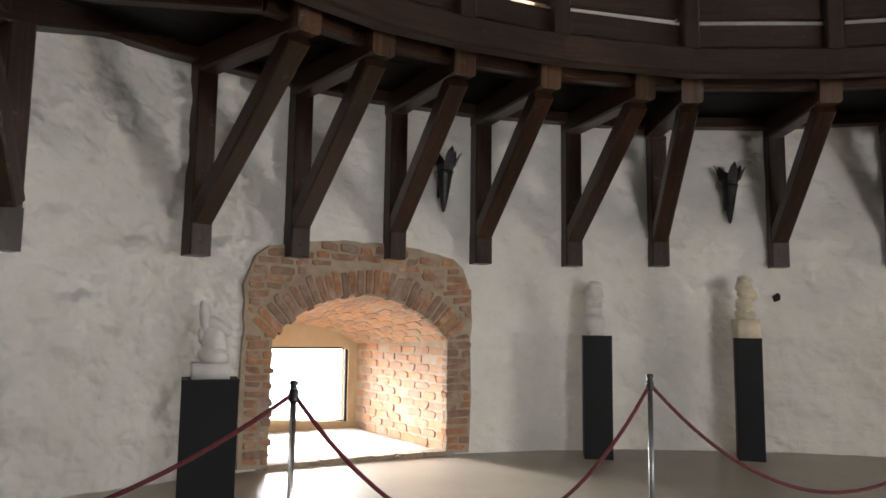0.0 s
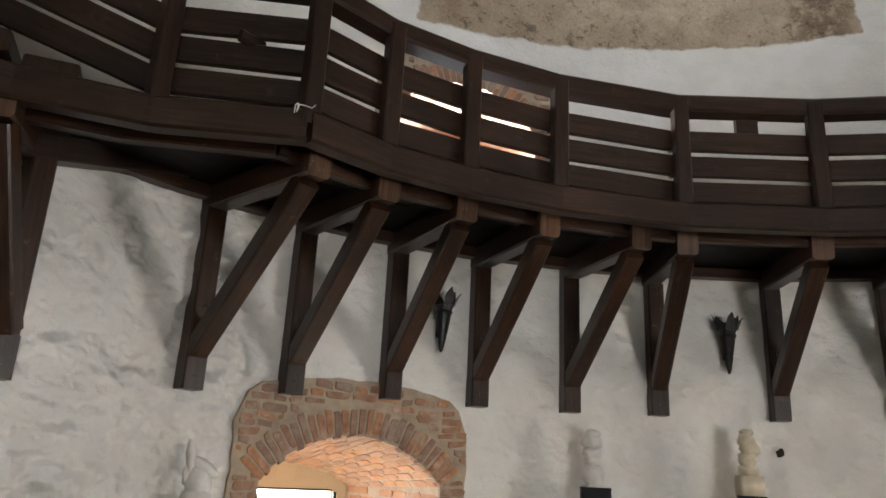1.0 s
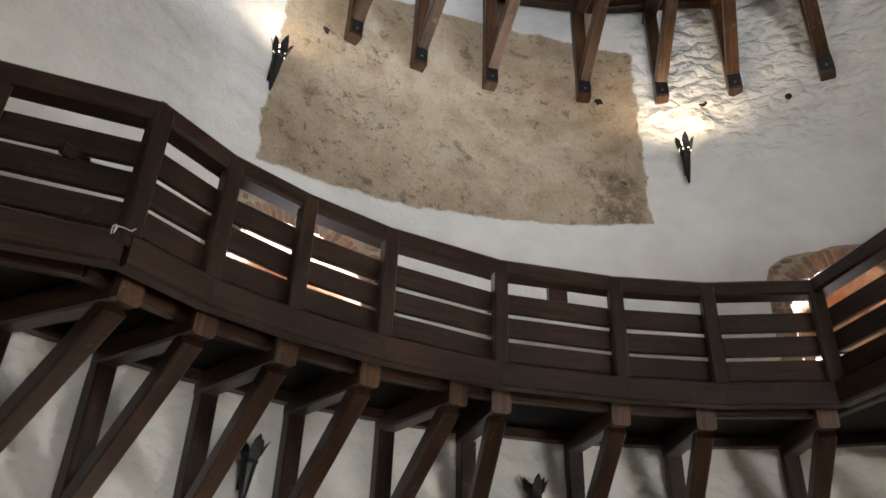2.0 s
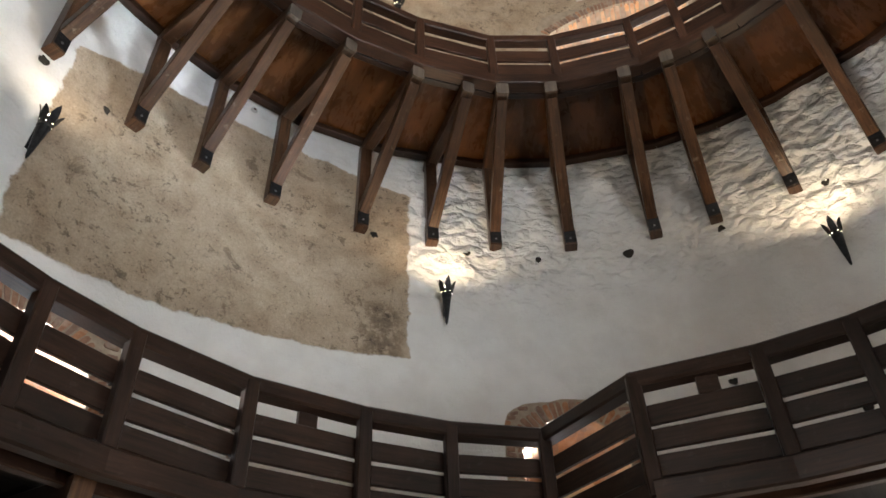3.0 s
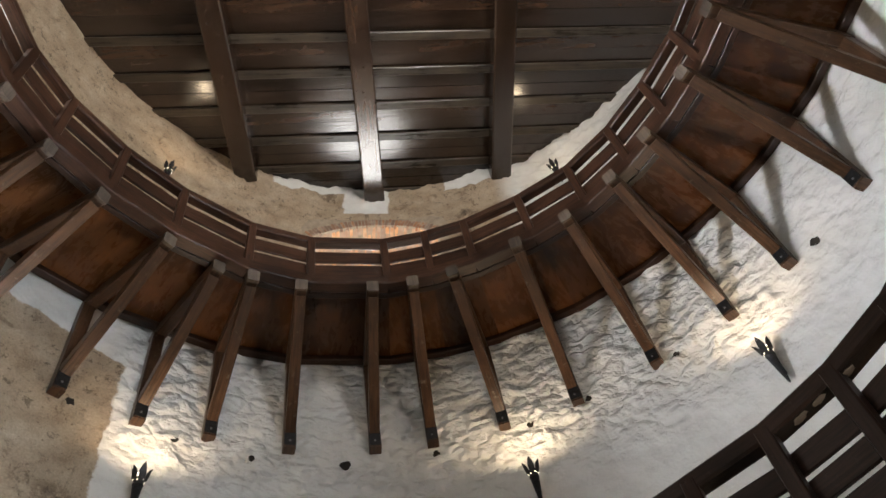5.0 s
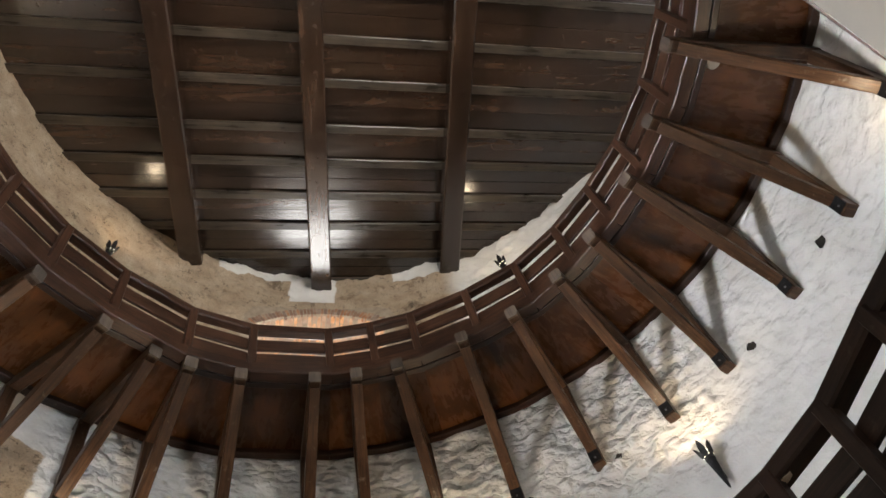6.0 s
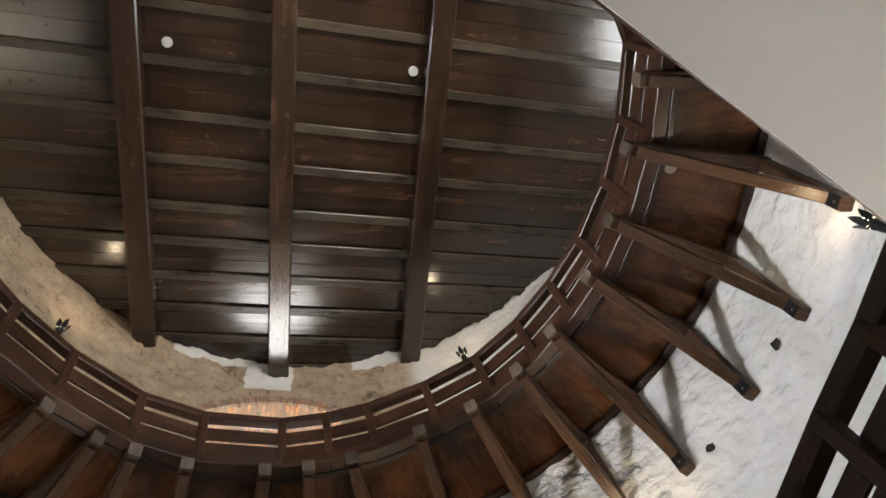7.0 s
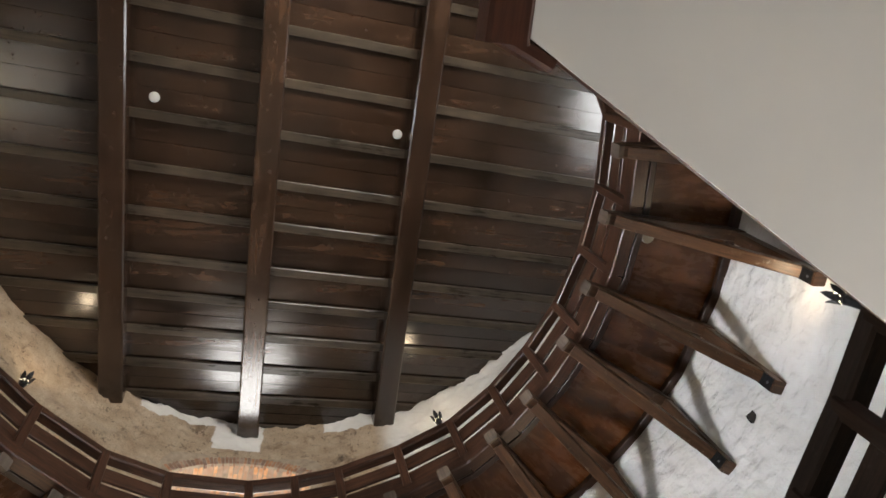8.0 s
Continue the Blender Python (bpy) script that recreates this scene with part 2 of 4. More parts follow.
def brick_material(name, base, pale, rough=0.85, vary=0.7):
    k = Mat(name, rough)
    v = k.coords()
    info = k.n("ObjectInfo")
    n1 = k.noise(v, 9, 6, 0.65)
    n2 = k.noise(v, 60, 4, 0.6)
    c = k.ramp(n1, [(0.3, base), (0.75, pale)])
    lime = k.ramp(k.noise(v, 5.0, 5, 0.65), [(0.5, (0, 0, 0)), (0.72, (0.6, 0.6, 0.6))])
    c = k.mix(lime, c, (0.52, 0.46, 0.39))
    hsv = k.n("HueSaturation")
    k.link(k.math("ADD", k.math("MULTIPLY", info.outputs["Random"], vary), 0.97 - vary / 2), hsv.inputs["Value"])
    k.link(k.math("ADD", k.math("MULTIPLY", info.outputs["Random"], vary * 0.7), 0.95 - vary * 0.35), hsv.inputs["Saturation"])
    k.link(c, hsv.inputs["Color"])
    k.color(hsv.outputs["Color"])
    k.bump(k.math("ADD", n1, k.math("MULTIPLY", n2, 0.5)), 0.6, 0.012)
    return k.m


def plain_material(name, c1, c2, rough=0.6, metal=0.0, scale=6.0, bump=0.15, fine=40.0):
    k = Mat(name, rough, metal)
    v = k.coords()
    a = k.noise(v, scale, 5, 0.6)
    k.color(k.ramp(a, [(0.3, c1), (0.7, c2)]))
    f = k.noise(v, fine, 4, 0.6)
    k.rough(k.math("ADD", k.math("MULTIPLY", a, 0.2), rough - 0.1))
    k.bump(k.math("ADD", a, k.math("MULTIPLY", f, 0.4)), bump, 0.01)
    return k.m


def glow_material(name, color, strength):
    k = Mat(name)
    k.b.inputs["Base Color"].default_value = (*color, 1)
    k.b.inputs["Emission Color"].default_value = (*color, 1)
    k.b.inputs["Emission Strength"].default_value = strength
    return k.m


M_PLASTER = plaster_material()
M_SMOOTH = plain_material("smooth_white_plaster", (0.66, 0.655, 0.64), (0.74, 0.735, 0.72), 0.8, scale=0.7, bump=0.05, fine=22)
M_BACK = plain_material("mortar", (0.26, 0.20, 0.145), (0.42, 0.345, 0.26), 0.92, scale=7, bump=0.9, fine=38)
M_BRICK = brick_material("old_brick", (0.22, 0.096, 0.050), (0.40, 0.235, 0.15), 0.85, 0.55)
M_BRICKPALE = brick_material("pale_orange_brick", (0.46, 0.23, 0.12), (0.62, 0.40, 0.25))
M_BRICKIN = brick_material("orange_brick", (0.48, 0.235, 0.118), (0.60, 0.37, 0.22), 0.85, 0.3)
M_LIME = plain_material("lime_mortar", (0.46, 0.36, 0.26), (0.60, 0.50, 0.39), 0.92, scale=9, bump=0.8, fine=40)
M_TILE = plain_material("pale_sill_tile", (0.50, 0.46, 0.40), (0.62, 0.58, 0.52), 0.6, 0, 6, 0.3)
M_RENDER = plain_material("yellow_render", (0.55, 0.42, 0.25), (0.66, 0.53, 0.36), 0.85, scale=3, bump=0.3)
M_WOOD = wood_material("dark_stained_timber", (0.0075, 0.0034, 0.002), (0.048, 0.021, 0.0105), 0.36, wear=0.25, relief=0.3)
M_WOODB = wood_material("brown_stained_timber", (0.024, 0.013, 0.0078), (0.108, 0.057, 0.031), 0.34, wear=0.6, relief=0.3)
M_WOODA = wood_material("black_brown_timber", (0.0066, 0.0037, 0.0027), (0.037, 0.0190, 0.0122), 0.36, wear=0.10, spec=0.3)
# underside boards near black: the shade below the gallery is in the colour
M_SOFFIT = wood_material("shade_dark_boards", (0.002, 0.0014, 0.001), (0.008, 0.0045, 0.003), 0.5, spec=0.15)
# unseen gallery tops, made pale so the ceiling gloss mirrors a bright floor
M_TOPS = wood_material("pale_bounce_boards", (0.30, 0.25, 0.20), (0.48, 0.42, 0.35), 0.4)
M_RAILB = wood_material("red_brown_boards", (0.020, 0.0098, 0.0062), (0.090, 0.043, 0.026), 0.36, wear=0.15, relief=0.3)
M_DECK = wood_material("varnished_brown_boards", (0.056, 0.0205, 0.0070), (0.130, 0.052, 0.0165), 0.27, (1.3, 4.5, 1), 0.9, 0.0, 0.35, 0.3)
M_CEIL = wood_material("glossy_dark_boards", (0.013, 0.0069, 0.0042), (0.042, 0.0222, 0.0127), 0.20, (0.35, 4, 1), 0.9, 0.12, 0.34, 0.9)
M_END = wood_material("grey_end_grain", (0.075, 0.060, 0.050), (0.19, 0.155, 0.125), 0.5, (8, 8, 1), 0.5, 0.2)
M_CEILJ = wood_material("grey_brown_battens", (0.026, 0.021, 0.016), (0.068, 0.054, 0.041), 0.30, (0.6, 9, 1), 0.3)
M_TRIM = wood_material("red_brown_trim", (0.05, 0.018, 0.012), (0.13, 0.05, 0.03), 0.35)
M_IRON = plain_material("black_iron", (0.012, 0.012, 0.013), (0.03, 0.03, 0.032), 0.38, 0.7, 20, 0.3)
M_STEEL = plain_material("dull_steel", (0.12, 0.125, 0.135), (0.22, 0.225, 0.24), 0.4, 0.9, 14, 0.1)
M_CHROME = plain_material("polished_steel", (0.62, 0.63, 0.65), (0.72, 0.73, 0.75), 0.22, 1.0, 10, 0.02)
M_FLOOR = plain_material("pale_stone_floor", (0.36, 0.32, 0.26), (0.48, 0.43, 0.36), 0.42, 0, 1.3, 0.1)
M_BLACK = plain_material("matt_black_board", (0.004, 0.0045, 0.006), (0.008, 0.0085, 0.011), 0.6, 0, 3, 0.05)
M_MARBLE = plain_material("white_stone", (0.44, 0.43, 0.41), (0.60, 0.59, 0.565), 0.55, 0, 8, 0.2)
M_CREAM = plain_material("cream_stone", (0.46, 0.40, 0.29), (0.62, 0.55, 0.42), 0.6, 0, 9, 0.25)
M_ROPE = plain_material("dark_red_rope", (0.07, 0.008, 0.014), (0.14, 0.018, 0.028), 0.8, 0, 60, 0.6, 240)
M_LAMP = glow_material("lamp_glow", (1.0, 0.82, 0.55), 14.0)
M_SKYGLOW = glow_material("bright_sky", (0.95, 0.97, 1.0), 8.0)
M_DISC = plain_material("white_plastic", (0.42, 0.42, 0.40), (0.5, 0.5, 0.48), 0.4, 0, 3, 0.02)
# near black, for the shade inside the wall holes
M_HOLE_SHADE = plain_material("hole_shade", (0.006, 0.005, 0.004), (0.03, 0.023, 0.017), 0.95, 0, 9, 0.4)
M_BLACK.node_tree.nodes["Principled BSDF"].inputs["Specular IOR Level"].default_value = 0.2
k = Mat("window_glass", 0.02)
k.b.inputs["Transmission Weight"].default_value = 1.0
M_GLASS = k.m


# ================= builders =================
def mesh_of(name, bm, material, smooth=False):
    bmesh.ops.recalc_face_normals(bm, faces=bm.faces)
    me = bpy.data.meshes.new(name)
    bm.to_mesh(me)
    bm.free()
    me.materials.append(material)
    if smooth:
        for p in me.polygons:
            p.use_smooth = True
    return me


def thing(name, label, category, group="", kind="", at=None):
    ob = new(name)
    ob.empty_display_size = 0.1
    if at is not None:
        ob.matrix_world = at
    return tagged(ob, label, category, group, kind)


def part(name, bm, material, parent, label="", smooth=False):
    ob = new(name, mesh_of(name, bm, material, smooth))
    ob.parent = parent
    if label:
        ob["label"] = label
    return ob


def solid(name, bm, material, label, category, group="", kind="", smooth=False):
    return tagged(new(name, mesh_of(name, bm, material, smooth)), label, category, group, kind)


def hexa(bm, c):
    """A six-sided block from its eight corners: four below, four above, in the same order."""
    uv = bm.loops.layers.uv.verify()
    v = [bm.verts.new(p) for p in c]
    e = (v[1].co - v[0].co).normalized()
    g2 = (v[3].co - v[0].co).normalized()
    if (v[3].co - v[0].co).length > (v[1].co - v[0].co).length:
        e, g2 = g2, e
    for f in ((3, 2, 1, 0), (4, 5, 6, 7), (0, 1, 5, 4), (1, 2, 6, 5), (2, 3, 7, 6), (3, 0, 4, 7)):
        face = bm.faces.new([v[i] for i in f])
        for lp in face.loops:
            r3 = lp.vert.co - v[0].co
            lp[uv].uv = (r3.dot(e), r3.dot(g2))


def bar(bm, p, q, w, h, up=(0, 0, 1), c=0.012):
    """A timber from p to q, w wide and h high, with chamfered arrises."""
    p, q = Vector(p), Vector(q)
    d = (q - p).normalized()
    s = d.cross(Vector(up))
    s = s.normalized() if s.length > 1e-4 else d.orthogonal().normalized()
    u = s.cross(d)
    c = min(c, w * 0.3, h * 0.3)
    ring = [(w / 2 - c, -h / 2), (w / 2, -h / 2 + c), (w / 2, h / 2 - c), (w / 2 - c, h / 2), (c - w / 2, h / 2), (-w / 2, h / 2 - c), (-w / 2, c - h / 2), (c - w / 2, -h / 2)]
    uv = bm.loops.layers.uv.verify()
    a = [bm.verts.new(p + s * x + u * y) for x, y in ring]
    b = [bm.verts.new(q + s * x + u * y) for x, y in ring]
    length = (q - p).length
    run = 0.0
    for i in range(8):
        j = (i + 1) % 8
        step = math.dist(ring[i], ring[j])
        f = bm.faces.new((a[i], a[j], b[j], b[i]))
        for lp, c2 in zip(f.loops, ((0, run), (0, run + step), (length, run + step), (length, run))):
            lp[uv].uv = c2
        run += step
    for f in (bm.faces.new(a[::-1]), bm.faces.new(b)):
        for lp in f.loops:
            lp[uv].uv = (0.05 * (lp.vert.co - p).dot(u), (lp.vert.co - p).dot(s) + 3)


def one_bar(*args, **kw):
    bm = bmesh.new()
    bar(bm, *args, **kw)
    return bm


def lathe(bm, profile, n=20, at=(0, 0, 0), wob=None):
    rings = []
    for r, z in profile:
        ring = []
        for i in range(n):
            a = 2 * math.pi * i / n
            k2 = 1.0 + (wob(a, z) if wob else 0.0)
            ring.append(bm.verts.new((at[0] + r * k2 * math.cos(a), at[1] + r * k2 * math.sin(a), at[2] + z)))
        rings.append(ring)
    for a, b in zip(rings, rings[1:]):
        for i in range(n):
            bm.faces.new((a[i], a[(i + 1) % n], b[(i + 1) % n], b[i]))
    bm.faces.new(rings[0][::-1])
    bm.faces.new(rings[-1])


def axis_at(z):
    """The wall's axis and radius at a height."""
    s = min(max((z - 10.5) / 4.5, 0), 1)
    return Vector((TOPC[0] * s, TOPC[1] * s, 0)), R + (RT - R) * s


# the topmost storey is wider on one side: azimuth and metres added to the radius
BULGE = ((-100, 0.0), (-78, 1.6), (-29, 1.6), (-20, 0.45), (-10, 0.35), (0, 0.24), (13, 0.20), (22, 0.0))


def bulge(az, z):
    az = (az + 180) % 360 - 180
    s = min(max((z - 10.0) / 2.5, 0), 1)
    for (a0, b0), (a1, b1) in zip(BULGE, BULGE[1:]):
        if a0 <= az <= a1:
            t = (az - a0) / (a1 - a0)
            return (b0 + (b1 - b0) * t * t * (3 - 2 * t)) * s
    return 0.0


def wall_point(az, z, d=0.0):
    c, r = axis_at(z)
    return c + polar(az, r + d + bulge(az, z), z)


def arch_top(n, x):
    """Height of a niche's arch at x metres from its middle, at the wall's face."""
    rise, hw = n["crown"] - n["spring"], n["hw"]
    rad = (hw * hw + rise * rise) / (2 * rise)
    return n["crown"] - rad + math.sqrt(max(rad * rad - x * x, 0))


def niche_point(n, x, z, d):
    """x to the right as seen from inside, z up, d into the wall."""
    sag = (math.sqrt(R * R - x * x) - R) * max(1 - d / n["depth"], 0)
    o = polar(n["az"], 1)
    c, r = axis_at(z)
    t = Vector((o.y, -o.x, 0))
    return c + o * (r + d + sag + bulge(n["az"], z)) + t * x + Vector((0, 0, z))


# ================= the wall =================
def relief(az, z):
    """Unevenness of the plastered stone, in metres."""
    p = wall_point(az, z)
    h = 0.045 * noise.noise(p * 0.7) + 0.032 * noise.noise(p * 1.9)
    rough = 0.45
    if z > 6.9 and -75 < az < 79:
        rough = 0.45 + (1.6 if az > -12 else 0.5) * min((z - 6.9) / 0.7, 1)
    if z < 3.4 and 138 < az < 178:
        rough = 0.8
        h += 0.06 * noise.noise(p * 3.3) + 0.035 * noise.noise(p * 6.1)
    elif z < 3.4:
        rough = 0.9
        h += 0.018 * noise.noise(p * 4.2)
    p2 = Vector((p.x, p.y, p.z * 1.7))
    h += rough * (0.042 * noise.noise(p2 * 2.8) + 0.040 * (abs(noise.noise(p2 * 5.5)) - 0.25) + 0.016 * noise.noise(p2 * 9.5))
    for n in NICHES[:4]:
        x = abs(((n["az"] - az + 180) % 360 - 180) * math.pi / 180 * R)
        far = max((x - n["hw"] - 0.28) / 0.2, (z - n["crown"] - 0.52) / 0.2, 0)
        if far < 1:
            h = h * (0.2 + 0.8 * far) + 0.012 * (1 - far)
    return h


def build_wall():
    bm = bmesh.new()
    uv = bm.loops.layers.uv.new("uv")
    na, dz, top = 800, 0.05, 16.4
    nz = int(top / dz)
    verts = []
    for j in range(nz + 1):
        z = j * dz - 0.05
        row = []
        for i in range(na):
            az = -180 + 360 * i / na
            row.append(bm.verts.new(wall_point(az, z, relief(az, z))))
        verts.append(row)
    for j in range(nz):
        z = (j + 0.5) * dz - 0.05
        for i in range(na):
            az = -180 + 360 * (i + 0.5) / na
            cut = False
            for n in NICHES:
                x = ((n["az"] - az + 180) % 360 - 180) * math.pi / 180 * R
                if abs(x) < n["hw"] + 0.09 and n["z0"] - 0.03 < z < arch_top(n, min(abs(x), n["hw"])) + 0.09:
                    cut = True
            if cut:
                continue
            f = bm.faces.new((verts[j][i], verts[j][(i + 1) % na], verts[j + 1][(i + 1) % na], verts[j + 1][i]))
            for lp, (ii, jj) in zip(f.loops, ((i, j), (i + 1, j), (i + 1, j + 1), (i, j + 1))):
                lp[uv].uv = ((-180 + 360 * ii / na) * math.pi / 180 * R, jj * dz - 0.05)
            f.smooth = True
    me = bpy.data.meshes.new("wall_tower")
    bm.to_mesh(me)
    bm.free()
    me.materials.append(M_PLASTER)
    return tagged(new("wall_tower", me), "round tower wall of lime-washed rough plaster with a bare brown patch", "wall", kind="structure")


WALL = build_wall()

# unseen outer face of the thick wall, added against light leaks round the niches
bm = bmesh.new()
na = 96
outer = [[bm.verts.new(polar(360 * i / na, R + 2.6, z)) for i in range(na)] for z in (-0.3, 16.6)]
inner_cap = [bm.verts.new(polar(360 * i / na, R - 0.3, 16.6)) for i in range(na)]
for i in range(na):
    az = 360 * (i + 0.5) / na
    near = [n for n in NICHES if abs((n["az"] - az + 180) % 360 - 180) < 16]
    j2 = (i + 1) % na
    if not near:
        bm.faces.new((outer[0][i], outer[0][j2], outer[1][j2], outer[1][i]))
    bm.faces.new((outer[1][i], outer[1][j2], inner_cap[j2], inner_cap[i]))
solid("wall_outside", bm, M_BACK, "unseen outer face of the thick tower wall, added to block light", "wall", kind="structure")

# floor
bm = bmesh.new()
na = 96
ring = [bm.verts.new(polar(360 * i / na, R + 2.6, 0)) for i in range(na)]
mid = bm.verts.new((0, 0, 0))
for i in range(na):
    bm.faces.new((mid, ring[i], ring[(i + 1) % na]))
solid("floor", bm, M_FLOOR, "smooth pale beige stone floor", "floor", kind="structure")

# ground outside
bm = bmesh.new()
g = [bm.verts.new((x, y, -0.31)) for x, y in ((-900, -900), (900, -900), (900, 900), (-900, 900))]
bm.faces.new(g)
solid("ground", bm, plain_material("grass_ground", (0.05, 0.07, 0.03), (0.09, 0.11, 0.05), 0.9, 0, 0.5, 0.2), "grassy ground round the tower", "ground", kind="structure")


# ================= niches with brick arches =================
def profile(n, t, steps=14):
    """Outline of a niche at depth fraction t: foot, jamb, arch, jamb, foot."""
    hw = n["hw"] + (n["bw"] - n["hw"]) * t
    sp = n["spring"] + (n["bspring"] - n["spring"]) * t
    cr = n["crown"] + (n["bcrown"] - n["crown"]) * t
    rise = max(cr - sp, 0.02)
    rad = (hw * hw + rise * rise) / (2 * rise)
    a0 = math.asin(min(hw / rad, 1))
    pts = [(-hw, n["z0"]), (-hw, (n["z0"] + sp) / 2)]
    for i in range(steps + 1):
        a = -a0 + 2 * a0 * i / steps
        pts.append((rad * math.sin(a), cr - rad + rad * math.cos(a)))
    pts += [(hw, (n["z0"] + sp) / 2), (hw, n["z0"])]
    return pts


def niche(n, name, label, lining, panes=True):
    top = thing(name, label, "window niche", kind="structure")
    # lining
    bm = bmesh.new()
    rows = []
    for t in (0.0, 0.25, 0.5, 0.75, 1.0):
        rows.append([bm.verts.new(niche_point(n, x, z, n["depth"] * t)) for x, z in profile(n, t)])
    for a, b in zip(rows, rows[1:]):
        for i in range(len(a) - 1):
            bm.faces.new((a[i], b[i], b[i + 1], a[i + 1]))
        bm.faces.new((a[0], a[-1], b[-1], b[0]))
    part("lining", bm, lining, top)
    # wall round the window
    x0, x1, za, zb = n["win"]
    bm = bmesh.new()
    pr = profile(n, 1.0)
    rim = [bm.verts.new(niche_point(n, x, z, n["depth"])) for x, z in pr]
    hole = []
    cx, cz = (x0 + x1) / 2, (za + zb) / 2
    for x, z in pr:
        dx, dz = x - cx, z - cz
        s = min((x1 - x0) / 2 / max(abs(dx), 1e-6), (zb - za) / 2 / max(abs(dz), 1e-6))
        hole.append((cx + dx * s, cz + dz * s))
    inn = [bm.verts.new(niche_point(n, x, z, n["depth"])) for x, z in hole]
    inn2 = [bm.verts.new(niche_point(n, x, z, n["depth"] + 0.2)) for x, z in hole]
    for i in range(len(rim)):
        j = (i + 1) % len(rim)
        bm.faces.new((rim[i], rim[j], inn[j], inn[i]))
        bm.faces.new((inn[i], inn[j], inn2[j], inn2[i]))
    part("end_wall", bm, M_RENDER, top, "yellowish rendered wall round the window")
    # window frame of four bars and a pane
    d = n["depth"] + 0.05
    for a, b in (((x0, za), (x1, za)), ((x0, zb), (x1, zb)), ((x0, za), (x0, zb)), ((x1, za), (x1, zb))):
        part("window_frame", one_bar(niche_point(n, *a, d), niche_point(n, *b, d), 0.045, 0.05, up=polar(n["az"], 1)), M_IRON, top, "dark window frame")
    bm = bmesh.new()
    d = n["depth"] + 1.6
    e = 0.9
    bm.faces.new([bm.verts.new(niche_point(n, x, z, d)) for x, z in ((x0 - e, za - 0.3), (x1 + e, za - 0.3), (x1 + e, zb + e), (x0 - e, zb + e))])
    tagged(new("backdrop", mesh_of("backdrop", bm, M_SKYGLOW)), "bright white sky outside the window", "backdrop", kind="structure")
    return top


NA = niche(NICHE_A, "window_1", "deep brick window niche at floor level, full of daylight", M_LIME)
NB = niche(NICHE_B, "window_2", "brick window niche on the lower gallery", M_BRICKIN)
NC = niche(NICHE_C, "window_3", "bright brick window niche on the lower gallery", M_BRICKIN)
ND = niche(NICHE_D, "window_4", "wide brick window arch on the upper gallery", M_BACK)
# the other seven are assumed niches out of view that hold added lamps
NE = niche(NICHE_E, "unseen_window_5", "rendered window niche, unseen and added for light, on the lower gallery", M_RENDER)
NF = niche(NICHE_F, "unseen_window_6", "rendered window niche, unseen and added for light, on the lower gallery", M_RENDER)
NH = niche(NICHE_H, "unseen_window_8", "rendered window niche, unseen and added for light, at floor level", M_RENDER)
NI = niche(NICHE_I, "unseen_window_9", "rendered window niche, unseen and added for light, at floor level", M_RENDER)
NJ = niche(NICHE_J, "unseen_window_10", "rendered window niche, unseen and added for light, on the upper gallery", M_RENDER)
NK = niche(NICHE_K, "unseen_window_11", "rendered window niche, unseen and added for light, on the upper gallery", M_RENDER)
NG = niche(NICHE_G, "unseen_window_7", "rendered window niche, unseen and added for light, on the upper gallery", M_RENDER)


